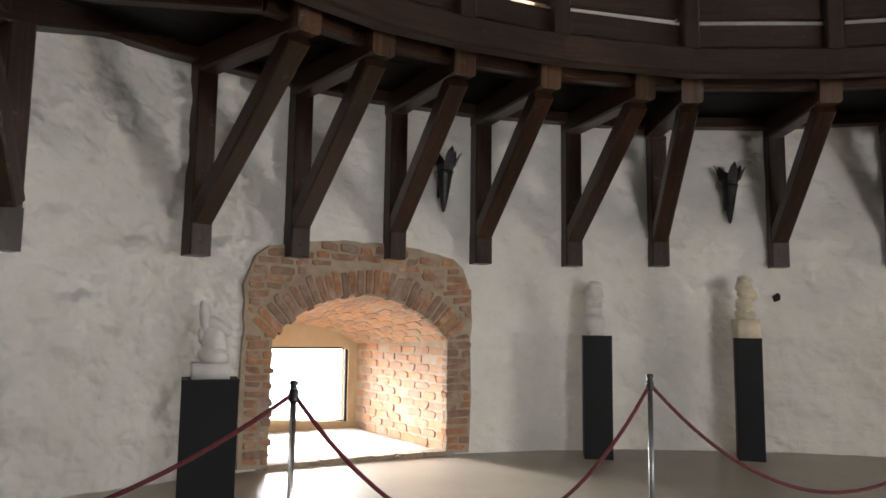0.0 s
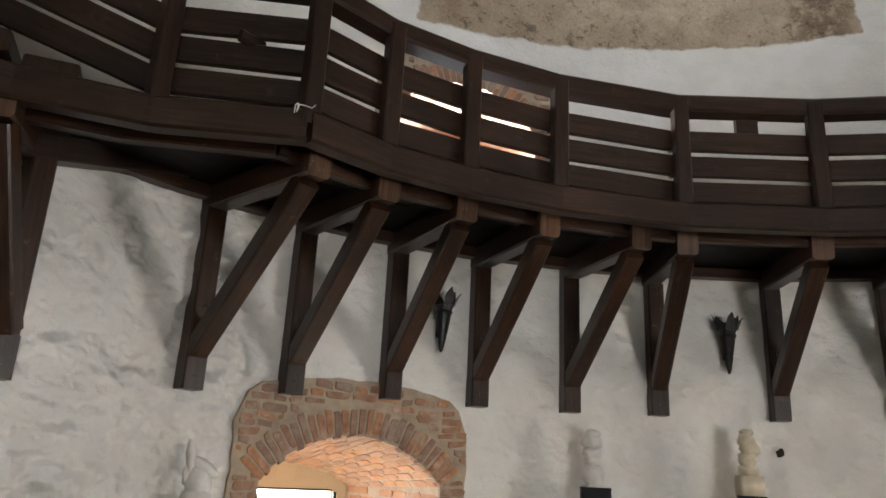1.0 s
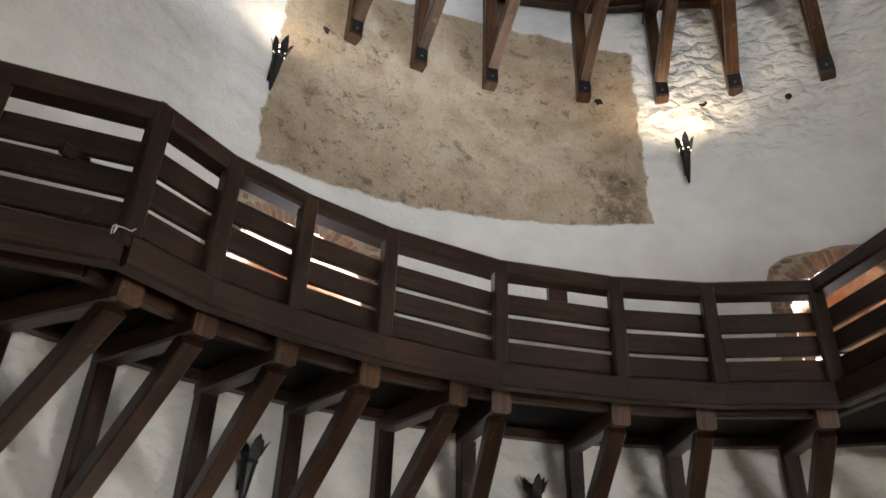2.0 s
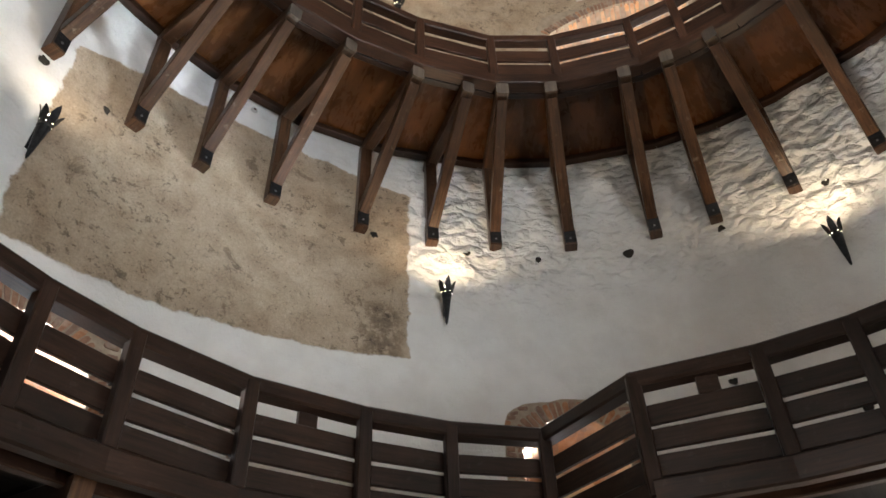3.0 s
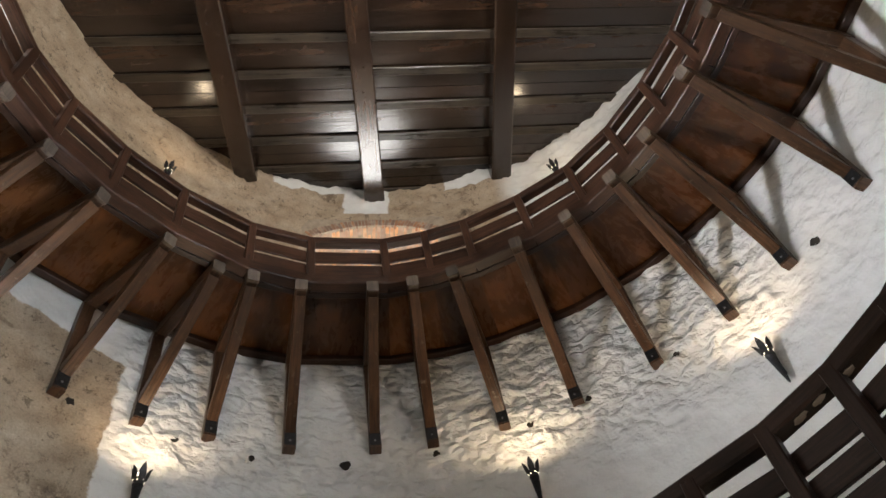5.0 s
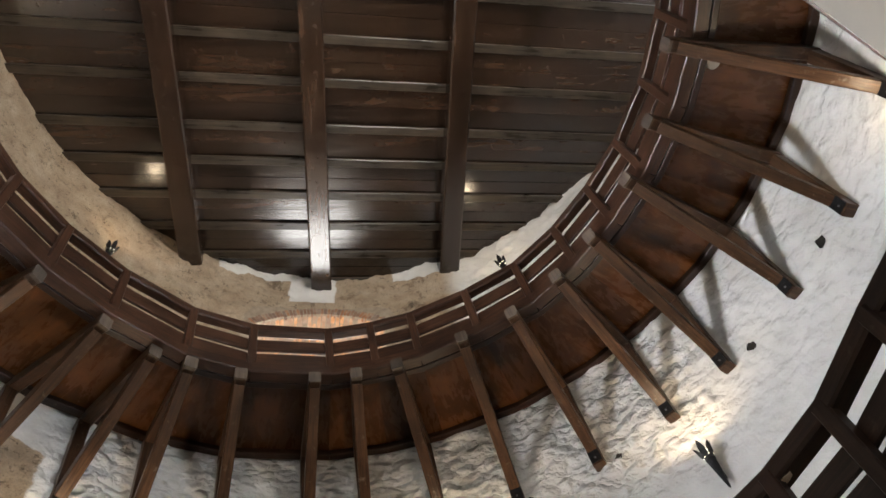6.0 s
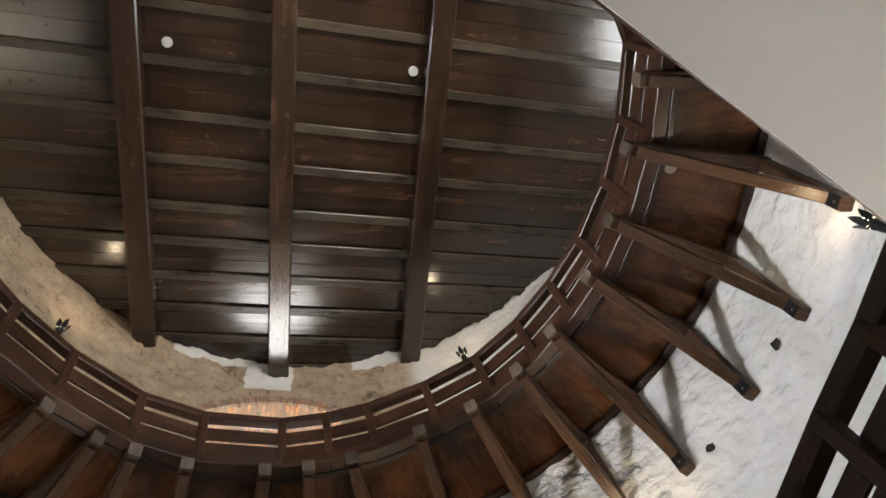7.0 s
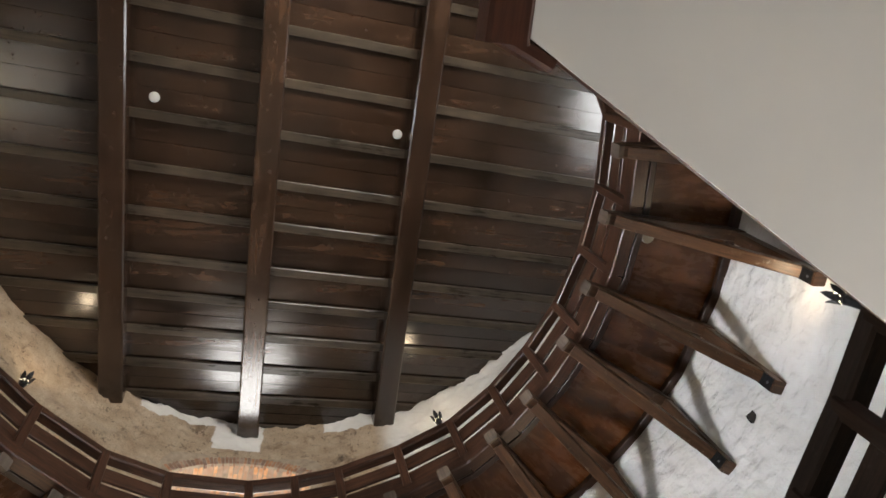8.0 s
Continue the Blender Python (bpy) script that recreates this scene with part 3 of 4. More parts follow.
# ================= galleries =================
def bracket(foot_az, foot_z, tip_az, tip_r, beam_z, w=0.16, group="", mat=M_WOOD, label="dark-stained timber bracket carrying the gallery", cap_h=0.27, beam_h=0.2, tip_z=None):
    """A wall post, a beam and a brace. beam_z: the beam's top."""
    top = thing("timber_bracket", label, "bracket", group)
    c, r = axis_at(foot_z)
    foot = c + polar(foot_az, r - w / 2 + 0.01)
    o = polar(foot_az, 1)
    side = Vector((o.y, -o.x, 0))
    tip = polar(tip_az, tip_r)
    jig = random.uniform(-0.006, 0.006)
    # wall post
    post = part("wall_post", one_bar(foot + Vector((0, 0, foot_z + cap_h)), foot + Vector((0, 0, beam_z - beam_h)), w, w, up=o), mat, top)
    block = part("foot", one_bar(foot + Vector((0, 0, foot_z)) - o * 0.006, foot + Vector((0, 0, foot_z + cap_h)) - o * 0.006, w + 0.008 + jig, w + 0.008, up=o), mat if mat is M_WOODB else M_WOODA, top, "foot block with a bolt")
    if mat is M_WOODB:
        q = foot - o * (w / 2 + 0.014)
        part("foot_plate", one_bar(q + Vector((0, 0, foot_z + 0.03)), q + Vector((0, 0, foot_z + cap_h - 0.01)), w * 0.98, 0.012, up=o, c=0.003), M_IRON, block, "dark iron plate on the bracket foot")
    # bolts
    for dz in (0.10, 0.45, 0.62):
        b = foot + Vector((0, 0, foot_z + dz)) - o * (w / 2 + (0.020 if mat is M_WOODB else 0.008))
        part("bolt", one_bar(b, b - o * 0.012, 0.028, 0.028, c=0.008), M_STEEL if mat is M_WOODB else M_IRON, block if dz < 0.2 else post, "steel bolt head")
    # beam
    back = c + polar(foot_az, r + 0.1)
    zb = beam_z - beam_h / 2
    d = Vector((tip.x - back.x, tip.y - back.y, 0)).normalized()
    tz = (tip_z or beam_z) - beam_h / 2
    part("beam", one_bar(Vector((back.x, back.y, zb)), Vector((tip.x, tip.y, tz)), w, beam_h, c=0.016), mat, top)
    dd = (Vector((tip.x, tip.y, tz)) - Vector((back.x, back.y, zb))).normalized()
    e = Vector((tip.x, tip.y, tz))
    part("end_block", one_bar(e - dd * random.uniform(0.02, 0.07), e + dd * 0.006, w + 0.007, beam_h + 0.007, c=0.02), M_END if mat is M_WOODB else M_WOODB, top, "weathered beam end")
    # brace
    a = foot + Vector((0, 0, foot_z + cap_h + 0.02)) - o * (w / 2 - 0.02)
    b = Vector((tip.x, tip.y, tz - beam_h / 2 - 0.01)) - d * 0.14
    part("brace", one_bar(a, b + Vector((0, 0, 0.02)), w * 0.92, w * 0.92), mat, top)
    return top


def railing(name, kinks, z_deck, z_top, group, label, boards, mat=None, shift=0.0):
    """A railing along the corners (azimuth, radius): posts, a wide handrail, boards behind the posts."""
    mat = mat or M_WOODA
    top = thing(name, label, "railing", group)
    pts = [polar(a, r) for a, r in kinks]
    up = Vector((0, 0, 1))
    for i, p in enumerate(pts):
        q = p - p.normalized() * 0.02
        part("post", one_bar(Vector((q.x, q.y, z_deck - 0.1)), Vector((q.x, q.y, z_top - 0.06)), 0.125, 0.10, up=p.normalized()), mat, top)
    for p, q in zip(pts, pts[1:]):
        d = (q - p).normalized()
        out = Vector((d.y, -d.x, 0))
        if out.dot(p) < 0:
            out = -out
        low = Vector((0, 0, 0))
        for zc, h in boards:
            jig = random.uniform(-0.008, 0.008)
            a, b = p + out * 0.055, q + out * 0.055
            part("board", one_bar(a + up * (zc + jig), b + up * (zc - jig), 0.045, h, c=0.006), mat, top)
        part("handrail", one_bar(p - d * 0.03 + out * shift + up * (z_top - 0.075), q + d * 0.03 + out * shift + up * (z_top - 0.075), 0.11 + 2 * shift, 0.15, c=0.02), mat, top)
    return top


def sink(az, z):
    """The lower gallery sags a little towards its end."""
    return -0.03 * min(max((az - 112) / 36, 0), 1) if z < 5 else 0.0


def deck(name, kinks, z, label, mat, beam_top, rim_h=0.2, n=2, rim_w=0.13, rim_mat=M_WOODA):
    """Boards from the corners (azimuth, radius) to the wall, with a rim timber below the edge and a ledger on the wall."""
    top = thing(name, label, "gallery floor", kind="structure")
    for (a0, r0), (a1, r1) in zip(kinks, kinks[1:]):
        p0, p1 = polar(a0, r0), polar(a1, r1)
        w0, w1 = wall_point(a0, z, 0.12), wall_point(a1, z, 0.12)
        s0, s1 = Vector((0, 0, sink(a0, z))), Vector((0, 0, sink(a1, z)))
        for s in range(n):
            def lerp(t, zz):
                a, b = p0.lerp(Vector((w0.x, w0.y, 0)), t), p1.lerp(Vector((w1.x, w1.y, 0)), t)
                return Vector((a.x, a.y, zz)) + s0, Vector((b.x, b.y, zz)) + s1
            t0, t1 = s / n + 0.003, (s + 1) / n - 0.003
            A, B = lerp(t0, z)
            D, C2 = lerp(t1, z)
            dz = random.uniform(0, 0.006)
            bm = bmesh.new()
            lo = [v + Vector((0, 0, dz)) for v in (A, B, C2, D)]
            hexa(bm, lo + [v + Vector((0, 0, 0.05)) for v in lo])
            # the top face takes the pale colour that brightens the ceiling's reflection
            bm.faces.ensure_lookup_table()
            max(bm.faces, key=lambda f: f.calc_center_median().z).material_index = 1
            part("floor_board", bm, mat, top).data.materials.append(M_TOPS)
        rim = Vector((0, 0, beam_top + rim_h / 2))
        inw = p0.normalized() * (rim_w / 2 - 0.085)
        part("rim_beam", one_bar(p0 + rim + inw + s0, p1 + rim + inw + s1, rim_w, rim_h, c=0.018), rim_mat, top)
        jz = Vector((0, 0, (beam_top + z) / 2))
        jh = max(z - beam_top - 0.004, 0.05)
        off = 0.182 if rim_w > 0.2 else 0.30
        m0, m1 = p0 + p0.normalized() * off, p1 + p1.normalized() * off
        part("joist", one_bar(m0 + jz + s0, m1 + jz + s1, 0.10, jh), M_WOOD, top)
        l0, l1 = wall_point(a0, z, -0.06), wall_point(a1, z, -0.06)
        part("ledger", one_bar(l0 - Vector((0, 0, 0.055)) + s0, l1 - Vector((0, 0, 0.055)) + s1, 0.14, 0.10), M_WOOD, top)
    return top


# lower gallery
ZA, ZA_BEAM, ZA_RAIL = 3.25, 3.06, 4.235
KA = [(158.6, 5.62), (152.1, 5.20), (144.3, 4.56), (136.3, 4.58), (128.0, 4.54), (118.3, 4.51), (104.8, 4.50), (90.8, 4.47), (79.8, 4.50), (67.8, 4.53), (58.5, 3.46), (41.0, 3.26), (28.0, 3.19), (16.0, 3.16), (1.1, 2.92), (-12.7, 2.89), (-26.0, 2.87), (-39.0, 2.87), (-54.0, 2.86), (-66.0, 3.03), (-75.6, 3.24), (-88.0, 3.40), (-100.0, 3.6)]
BOARDS_A = [(3.85, 0.178), (3.625, 0.178), (3.402, 0.178)]
deck("gallery_floor_lower", [(176.0, 6.1), (166.0, 6.0)] + KA, ZA, "underside of the lower timber gallery floor, coloured near black for its shade", M_SOFFIT, ZA_BEAM, 0.21)
railing("gallery_railing", KA[1:], ZA, ZA_RAIL, "gallery railings", "dark-stained timber railing of wide boards on the lower gallery", BOARDS_A, shift=0.035)
bm = bmesh.new()
for a0, a1, z0, z1 in ((141.0, 147.0, 3.30, 3.155), (147.0, 153.0, 3.155, 3.0), (153.0, 160.0, 3.0, 2.84)):
    bar(bm, wall_point(a0, 3.1, -0.07) * Vector((1, 1, 0)) + Vector((0, 0, z0 + 0.09)), wall_point(a1, 3.1, -0.07) * Vector((1, 1, 0)) + Vector((0, 0, z1 + 0.09)), 0.16, 0.18)
solid("wall_string", bm, M_WOODA, "dark sloping timber string along the wall below the gallery's end", "timber", kind="structure")
# small polished pieces in the gaps between railing boards, beside two posts
for az, r in KA[5:7]:
    o = polar(az, 1)
    t = Vector((o.y, -o.x, 0))
    for z in (3.31, 3.52, 3.74):
        c = polar(az, r, z) + o * 0.03 - t * 0.075
        tagged(new("steel_bit", mesh_of("steel_bit", one_bar(c - t * 0.014, c + t * 0.014, 0.03, 0.022, c=0.003), M_CHROME)), "small bright steel piece between railing board and post", "clip", "railing clips")
# short flight that climbs from the end of the lower gallery
STAIR = thing("stair_flight", "dark timber steps with a sloping board railing at the gallery's end", "stairs")
sa, sb = polar(152.1, 5.20), polar(163.0, 6.05)
sd = (sb - sa).normalized()
so = Vector((sd.y, -sd.x, 0))
so = so if so.dot(sa) > 0 else -so
for zc, h in BOARDS_A:
    part("board", one_bar(sa + so * 0.055 + Vector((0, 0, zc - 0.02)), sb + so * 0.055 + Vector((0, 0, zc + 0.36)), 0.035, h, c=0.006), M_WOODA, STAIR)
part("handrail", one_bar(sa + Vector((0, 0, ZA_RAIL - 0.09)), sb + Vector((0, 0, ZA_RAIL + 0.29)), 0.11, 0.15, c=0.02), M_WOODA, STAIR)
for i in range(3):
    c = sa.lerp(sb, 0.42 + 0.28 * i) + so * 0.3
    part("step", one_bar(c - so * 0.32 + Vector((0, 0, 3.28 + 0.13 * i)), c + so * 0.4 + Vector((0, 0, 3.28 + 0.13 * i)), 0.30, 0.14), M_WOODA, STAIR)
FEET_A = [(153.5, 1.56, 159.0, 5.62), (141.4, 1.64, 141.5, 4.46), (133.7, 1.69, 134.6, 4.47), (125.3, 1.73, 126.6, 4.47), (117.4, 1.73, 118.0, 4.44), (108.8, 1.74, 108.2, 4.45), (100.7, 1.76, 103.3, 4.47), (90.0, 1.76, 90.2, 4.44), (80.3, 1.78, 81.0, 4.46), (69.5, 1.78, 69.0, 4.42)]
for f, z, a, r in FEET_A:
    bracket(f, z, a, r + 0.24 if r < 5 else r, 3.245, tip_z=3.125, group="brackets of the lower gallery", beam_h=0.19)
for f in (58, 47, 36, 25, 14, 3, -8, -19, -30, -41, -52, -63, -74, -85, -96):
    bracket(f, 1.75, f, 3.9, ZA_BEAM, group="brackets of the lower gallery")

# upper gallery
ZB, ZB_BEAM, ZB_RAIL = 9.74, 9.58, 10.80
KB = [(a, 4.50) for a in (150.0, 139.0, 128.0)] + [(117.7, 4.53), (107.9, 4.50), (96.0, 4.45), (83.2, 4.45), (68.7, 4.53), (56.7, 4.55), (41.9, 4.53), (33.2, 4.48), (24.5, 4.45), (11.9, 4.42), (-0.1, 4.46), (-11.3, 4.43), (-22.2, 4.41), (-33.0, 4.43), (-45.6, 4.47), (-58.0, 4.55), (-71.0, 4.70)] + [(a, 4.6) for a in (-83, -95, -107, -119, -131, -143, -155, -167, -179, -191, -200, -210)]
BOARDS_B = [(10.37, 0.26), (10.025, 0.26)]
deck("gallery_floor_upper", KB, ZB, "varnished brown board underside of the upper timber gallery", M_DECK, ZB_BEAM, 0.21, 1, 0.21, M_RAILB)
railing("gallery_railing", KB, ZB, ZB_RAIL, "gallery railings", "brown timber railing of horizontal boards on the upper gallery", BOARDS_B, M_RAILB, 0.025)
FEET_B = [(138.0, 7.98, 138.0, 4.42), (127.3, 7.96, 127.5, 4.42), (116.6, 7.87, 117.5, 4.44), (107.9, 7.87, 107.5, 4.45), (98.4, 7.88, 96.6, 4.43), (86.1, 7.90, 83.5, 4.43), (76.2, 7.88, 73.8, 4.50), (67.3, 7.89, 67.5, 4.47), (56.9, 7.86, 58.6, 4.45), (45.4, 7.86, 45.1, 4.40), (37.5, 7.86, 37.3, 4.36), (27.4, 7.89, 29.3, 4.31), (16.8, 7.88, 15.4, 4.20), (5.0, 7.89, 4.3, 4.22), (-6.4, 7.90, -7.3, 4.16), (-15.9, 7.94, -17.7, 4.10), (-28.3, 7.93, -30.9, 4.05), (-39.8, 7.91, -42.8, 4.02), (-53.4, 7.91, -57.0, 4.04), (-65.0, 7.91, -69.0, 4.2)]
for f, z, a, r in FEET_B + [(x, 7.9, x, 4.4) for x in (-78, -91, -104, -117, -130, -143, -156, -169, 179, 166, 152)]:
    bracket(f, z, a, r, ZB - 0.03, w=0.17, group="brackets of the upper gallery", mat=M_WOODB, beam_h=0.2, tip_z=ZB_BEAM)

# spacer blocks below the handrail and a stray wire on the gallery's edge
for az, r, z, h in ((97.3, 4.555, 4.01, 0.17), (48.5, 3.355, 4.01, 0.17), (147.6, 4.86, 3.735, 0.08)):
    o = polar(az, 1)
    t = Vector((o.y, -o.x, 0))
    c = polar(az, r, z)
    tagged(new("spacer_block", mesh_of("spacer_block", one_bar(c - t * 0.09, c + t * 0.09, 0.05, h), M_WOODA)), "dark wooden block wedged between the railing boards", "block", "spacer blocks")
bm = bmesh.new()
o = polar(145.0, 1)
t = Vector((o.y, -o.x, 0))
c = polar(145.2, 4.455, 3.2)
pts = [(-0.09, -0.05), (-0.09, 0.0), (-0.07, 0.02), (-0.075, -0.04), (-0.06, 0.015), (-0.02, 0.025), (0.03, 0.03), (0.055, 0.06)]
for p, q in zip(pts, pts[1:]):
    bar(bm, c + t * p[0] + Vector((0, 0, p[1])), c + t * q[0] + Vector((0, 0, q[1])), 0.007, 0.007)
solid("wire", bm, M_DISC, "loose thin white wire on the gallery edge", "wire")

# ================= ceiling =================
AZC = 39.3
CU = polar(AZC, 1)
CV = Vector((-CU.y, CU.x, 0))
CO = Vector((TOPC[0], TOPC[1], 0))


def chord(v, r=RT + 0.25):
    """Ends of a line along the ceiling beams at v metres across."""
    off = v - CO.dot(CV)
    h = math.sqrt(max(r * r - off * off, 0.01))
    m = CO.dot(CU)
    return m - h, m + h


ceil_bm = bmesh.new()
CT = (CV - CU * 0.055).normalized()    # the boards lie a little askew to the beams
JOISTS = [-7.9, -7.0, -6.2, -5.45, -4.75, -3.9, -3.0, -2.04, -1.10, -0.13, 0.83, 1.67, 2.60, 3.33, 4.08, 4.80, 5.50, 6.2, 6.9, 7.6]
for u, u_next in zip(JOISTS, JOISTS[1:]):
    step = u_next - u
    off = u + step / 2 - CO.dot(CU)
    h = math.sqrt(max((RT + 1.9) ** 2 - max(abs(off) - step / 2, 0) ** 2, 0.3))
    v0, v1 = CO.dot(CV) - h, CO.dot(CV) + h
    n = 2
    for s in range(n):
        w = step / n
        a, b = u + s * w + 0.004, u + (s + 1) * w - 0.004
        dz = random.uniform(0, 0.014)
        lo = [CU * a + CT * v0, CU * b + CT * v0, CU * b + CT * v1, CU * a + CT * v1]
        hexa(ceil_bm, [p + Vector((0, 0, ZC + dz)) for p in lo] + [p + Vector((0, 0, ZC + 0.08)) for p in lo])
    had = len(ceil_bm.faces)
    bar(ceil_bm, CU * u + CT * v0 + Vector((0, 0, ZC - 0.035)), CU * u + CT * v1 + Vector((0, 0, ZC - 0.035)), 0.17, 0.075)
    ceil_bm.faces.ensure_lookup_table()
    for f in ceil_bm.faces[had:]:
        f.material_index = 1
solid("ceiling", ceil_bm, M_CEIL, "dark varnished board ceiling with narrow joists", "ceiling", kind="structure").data.materials.append(M_CEILJ)
# unseen disc over the boards, added to keep sky light out
bm = bmesh.new()
cap = [bm.verts.new(polar(360 * i / 48, R + 2.6, ZC + 0.4)) for i in range(48)]
bm.faces.new(cap)
solid("roof", bm, M_WOODA, "unseen dark cover above the ceiling boards, keeps the sky out", "roof", kind="structure")
for v in (2.84, 0.217, -2.61):
    a, b = chord(v, RT + 0.1)
    a -= 0.4 if v > -1 else 1.2
    z = Vector((0, 0, ZC - 0.30))
    solid("ceiling_beam", one_bar(CU * a + CV * v + z, CU * b + CV * v + z, 0.44, 0.44, c=0.03), M_CEIL, "massive dark varnished ceiling beam", "beam", "ceiling beams")
for x, y, z in ((-1.85, 1.36, ZC - 0.04), (1.125, -1.95, ZC - 0.04), (2.97, -3.87, 9.692)):
    bm = bmesh.new()
    lathe(bm, [(0.085, 0.0), (0.095, 0.012), (0.095, 0.04), (0.06, 0.05)], 20)
    ob = solid("smoke_detector", bm, M_DISC, "small round white smoke detector on dark boards", "detector", "smoke detectors", smooth=False)
    ob.location = (x, y, z)

# ================= white platform above the camera's side =================
PE = polar(-23.4, 1)
p2 = Vector((-1.80, -1.80, 0))
p1 = p2 + PE * 2.75
p3 = p2 + polar(-142.6, 1) * 2.2
p4 = polar(-134, 6.2)
p5 = polar(-85, 6.2)
bm = bmesh.new()
poly = [p2, p1, polar(-78, 3.6), p5, polar(-110, 6.2), p4, p3]
lo = [bm.verts.new(p + Vector((0, 0, 3.0))) for p in poly]
hi = [bm.verts.new(p + Vector((0, 0, 3.012))) for p in poly]
bm.faces.new(lo[::-1])
bm.faces.new(hi)
for i in range(len(poly)):
    j = (i + 1) % len(poly)
    bm.faces.new((lo[i], lo[j], hi[j], hi[i]))
PLAT = solid("platform_soffit", bm, M_SMOOTH, "smooth white plastered underside of a platform joining the gallery", "platform", kind="structure")
part("edge_board", one_bar(p2 + Vector((-0.02, 0.0, 3.027)), p1 + Vector((0, -0.02, 3.027)), 0.03, 0.03), M_TRIM, PLAT, "red-brown wooden edge board")
pn = Vector((-PE.y, PE.x, 0))
pn = pn if pn.dot(Vector((1, 1, 0))) > 0 else -pn
part("edge_board", one_bar(p2 - PE * 0.10 + pn * 0.035 + Vector((0, 0, 3.06)), p2 + PE * 0.10 + pn * 0.012 + Vector((0, 0, 3.06)), 0.05, 0.11, c=0.012), M_TRIM, PLAT, "red-brown wooden edge board")
e2 = polar(-142.6, 1)
o2 = Vector((-e2.y, e2.x, 0))
o2 = o2 if o2.dot(Vector((-1, 1, 0))) > 0 else -o2
part("edge_board", one_bar(p2 - e2 * 0.02 + o2 * 0.06 + Vector((0, 0, 3.05)), p3 + o2 * 0.06 + Vector((0, 0, 3.05)), 0.12, 0.12), M_TRIM, PLAT, "red-brown wooden edge board")


# pale plaster splashes under the lower handrail
for i, (x, y, size) in enumerate(((2.553, -1.332, 0.055), (2.665, -1.075, 0.05), (2.745, -0.90, 0.06), (2.60, -1.24, 0.02))):
    bm = bmesh.new()
    lathe(bm, [(size * 0.7, -0.006), (size, -0.003), (size * 1.02, 0.002)], 16, wob=lambda a, z: 0.45 * noise.noise(Vector((2 * math.cos(a), 2 * math.sin(a), 3.0 * i))))
    ob = solid("plaster_splash", bm, M_LIME, "pale dried plaster splash on the dark handrail", "splash", "plaster splashes")
    ob.matrix_world = pose(x, y, 4.085, 0, 0, -35) @ Matrix.Diagonal((0.62, 1.25, 1, 1))
# small alarm sensor below the upper gallery
SENSOR = thing("wall_sensor", "small white dome sensor with a red lamp on the wall", "sensor", at=Matrix.Translation(wall_point(102.6, 9.52, relief(102.6, 9.52))) @ Matrix.Rotation(radians(102.6), 4, "Z") @ Matrix.Rotation(radians(-90), 4, "Y"))
bm = bmesh.new()
lathe(bm, [(0.052, -0.02), (0.052, 0.01), (0.045, 0.022), (0.02, 0.03)], 18)
part("dome", bm, M_DISC, SENSOR)
bm = bmesh.new()
lathe(bm, [(0.022, 0.028), (0.022, 0.034), (0.012, 0.038)], 12)
part("lamp", bm, M_TRIM, SENSOR, "dark red indicator lamp")


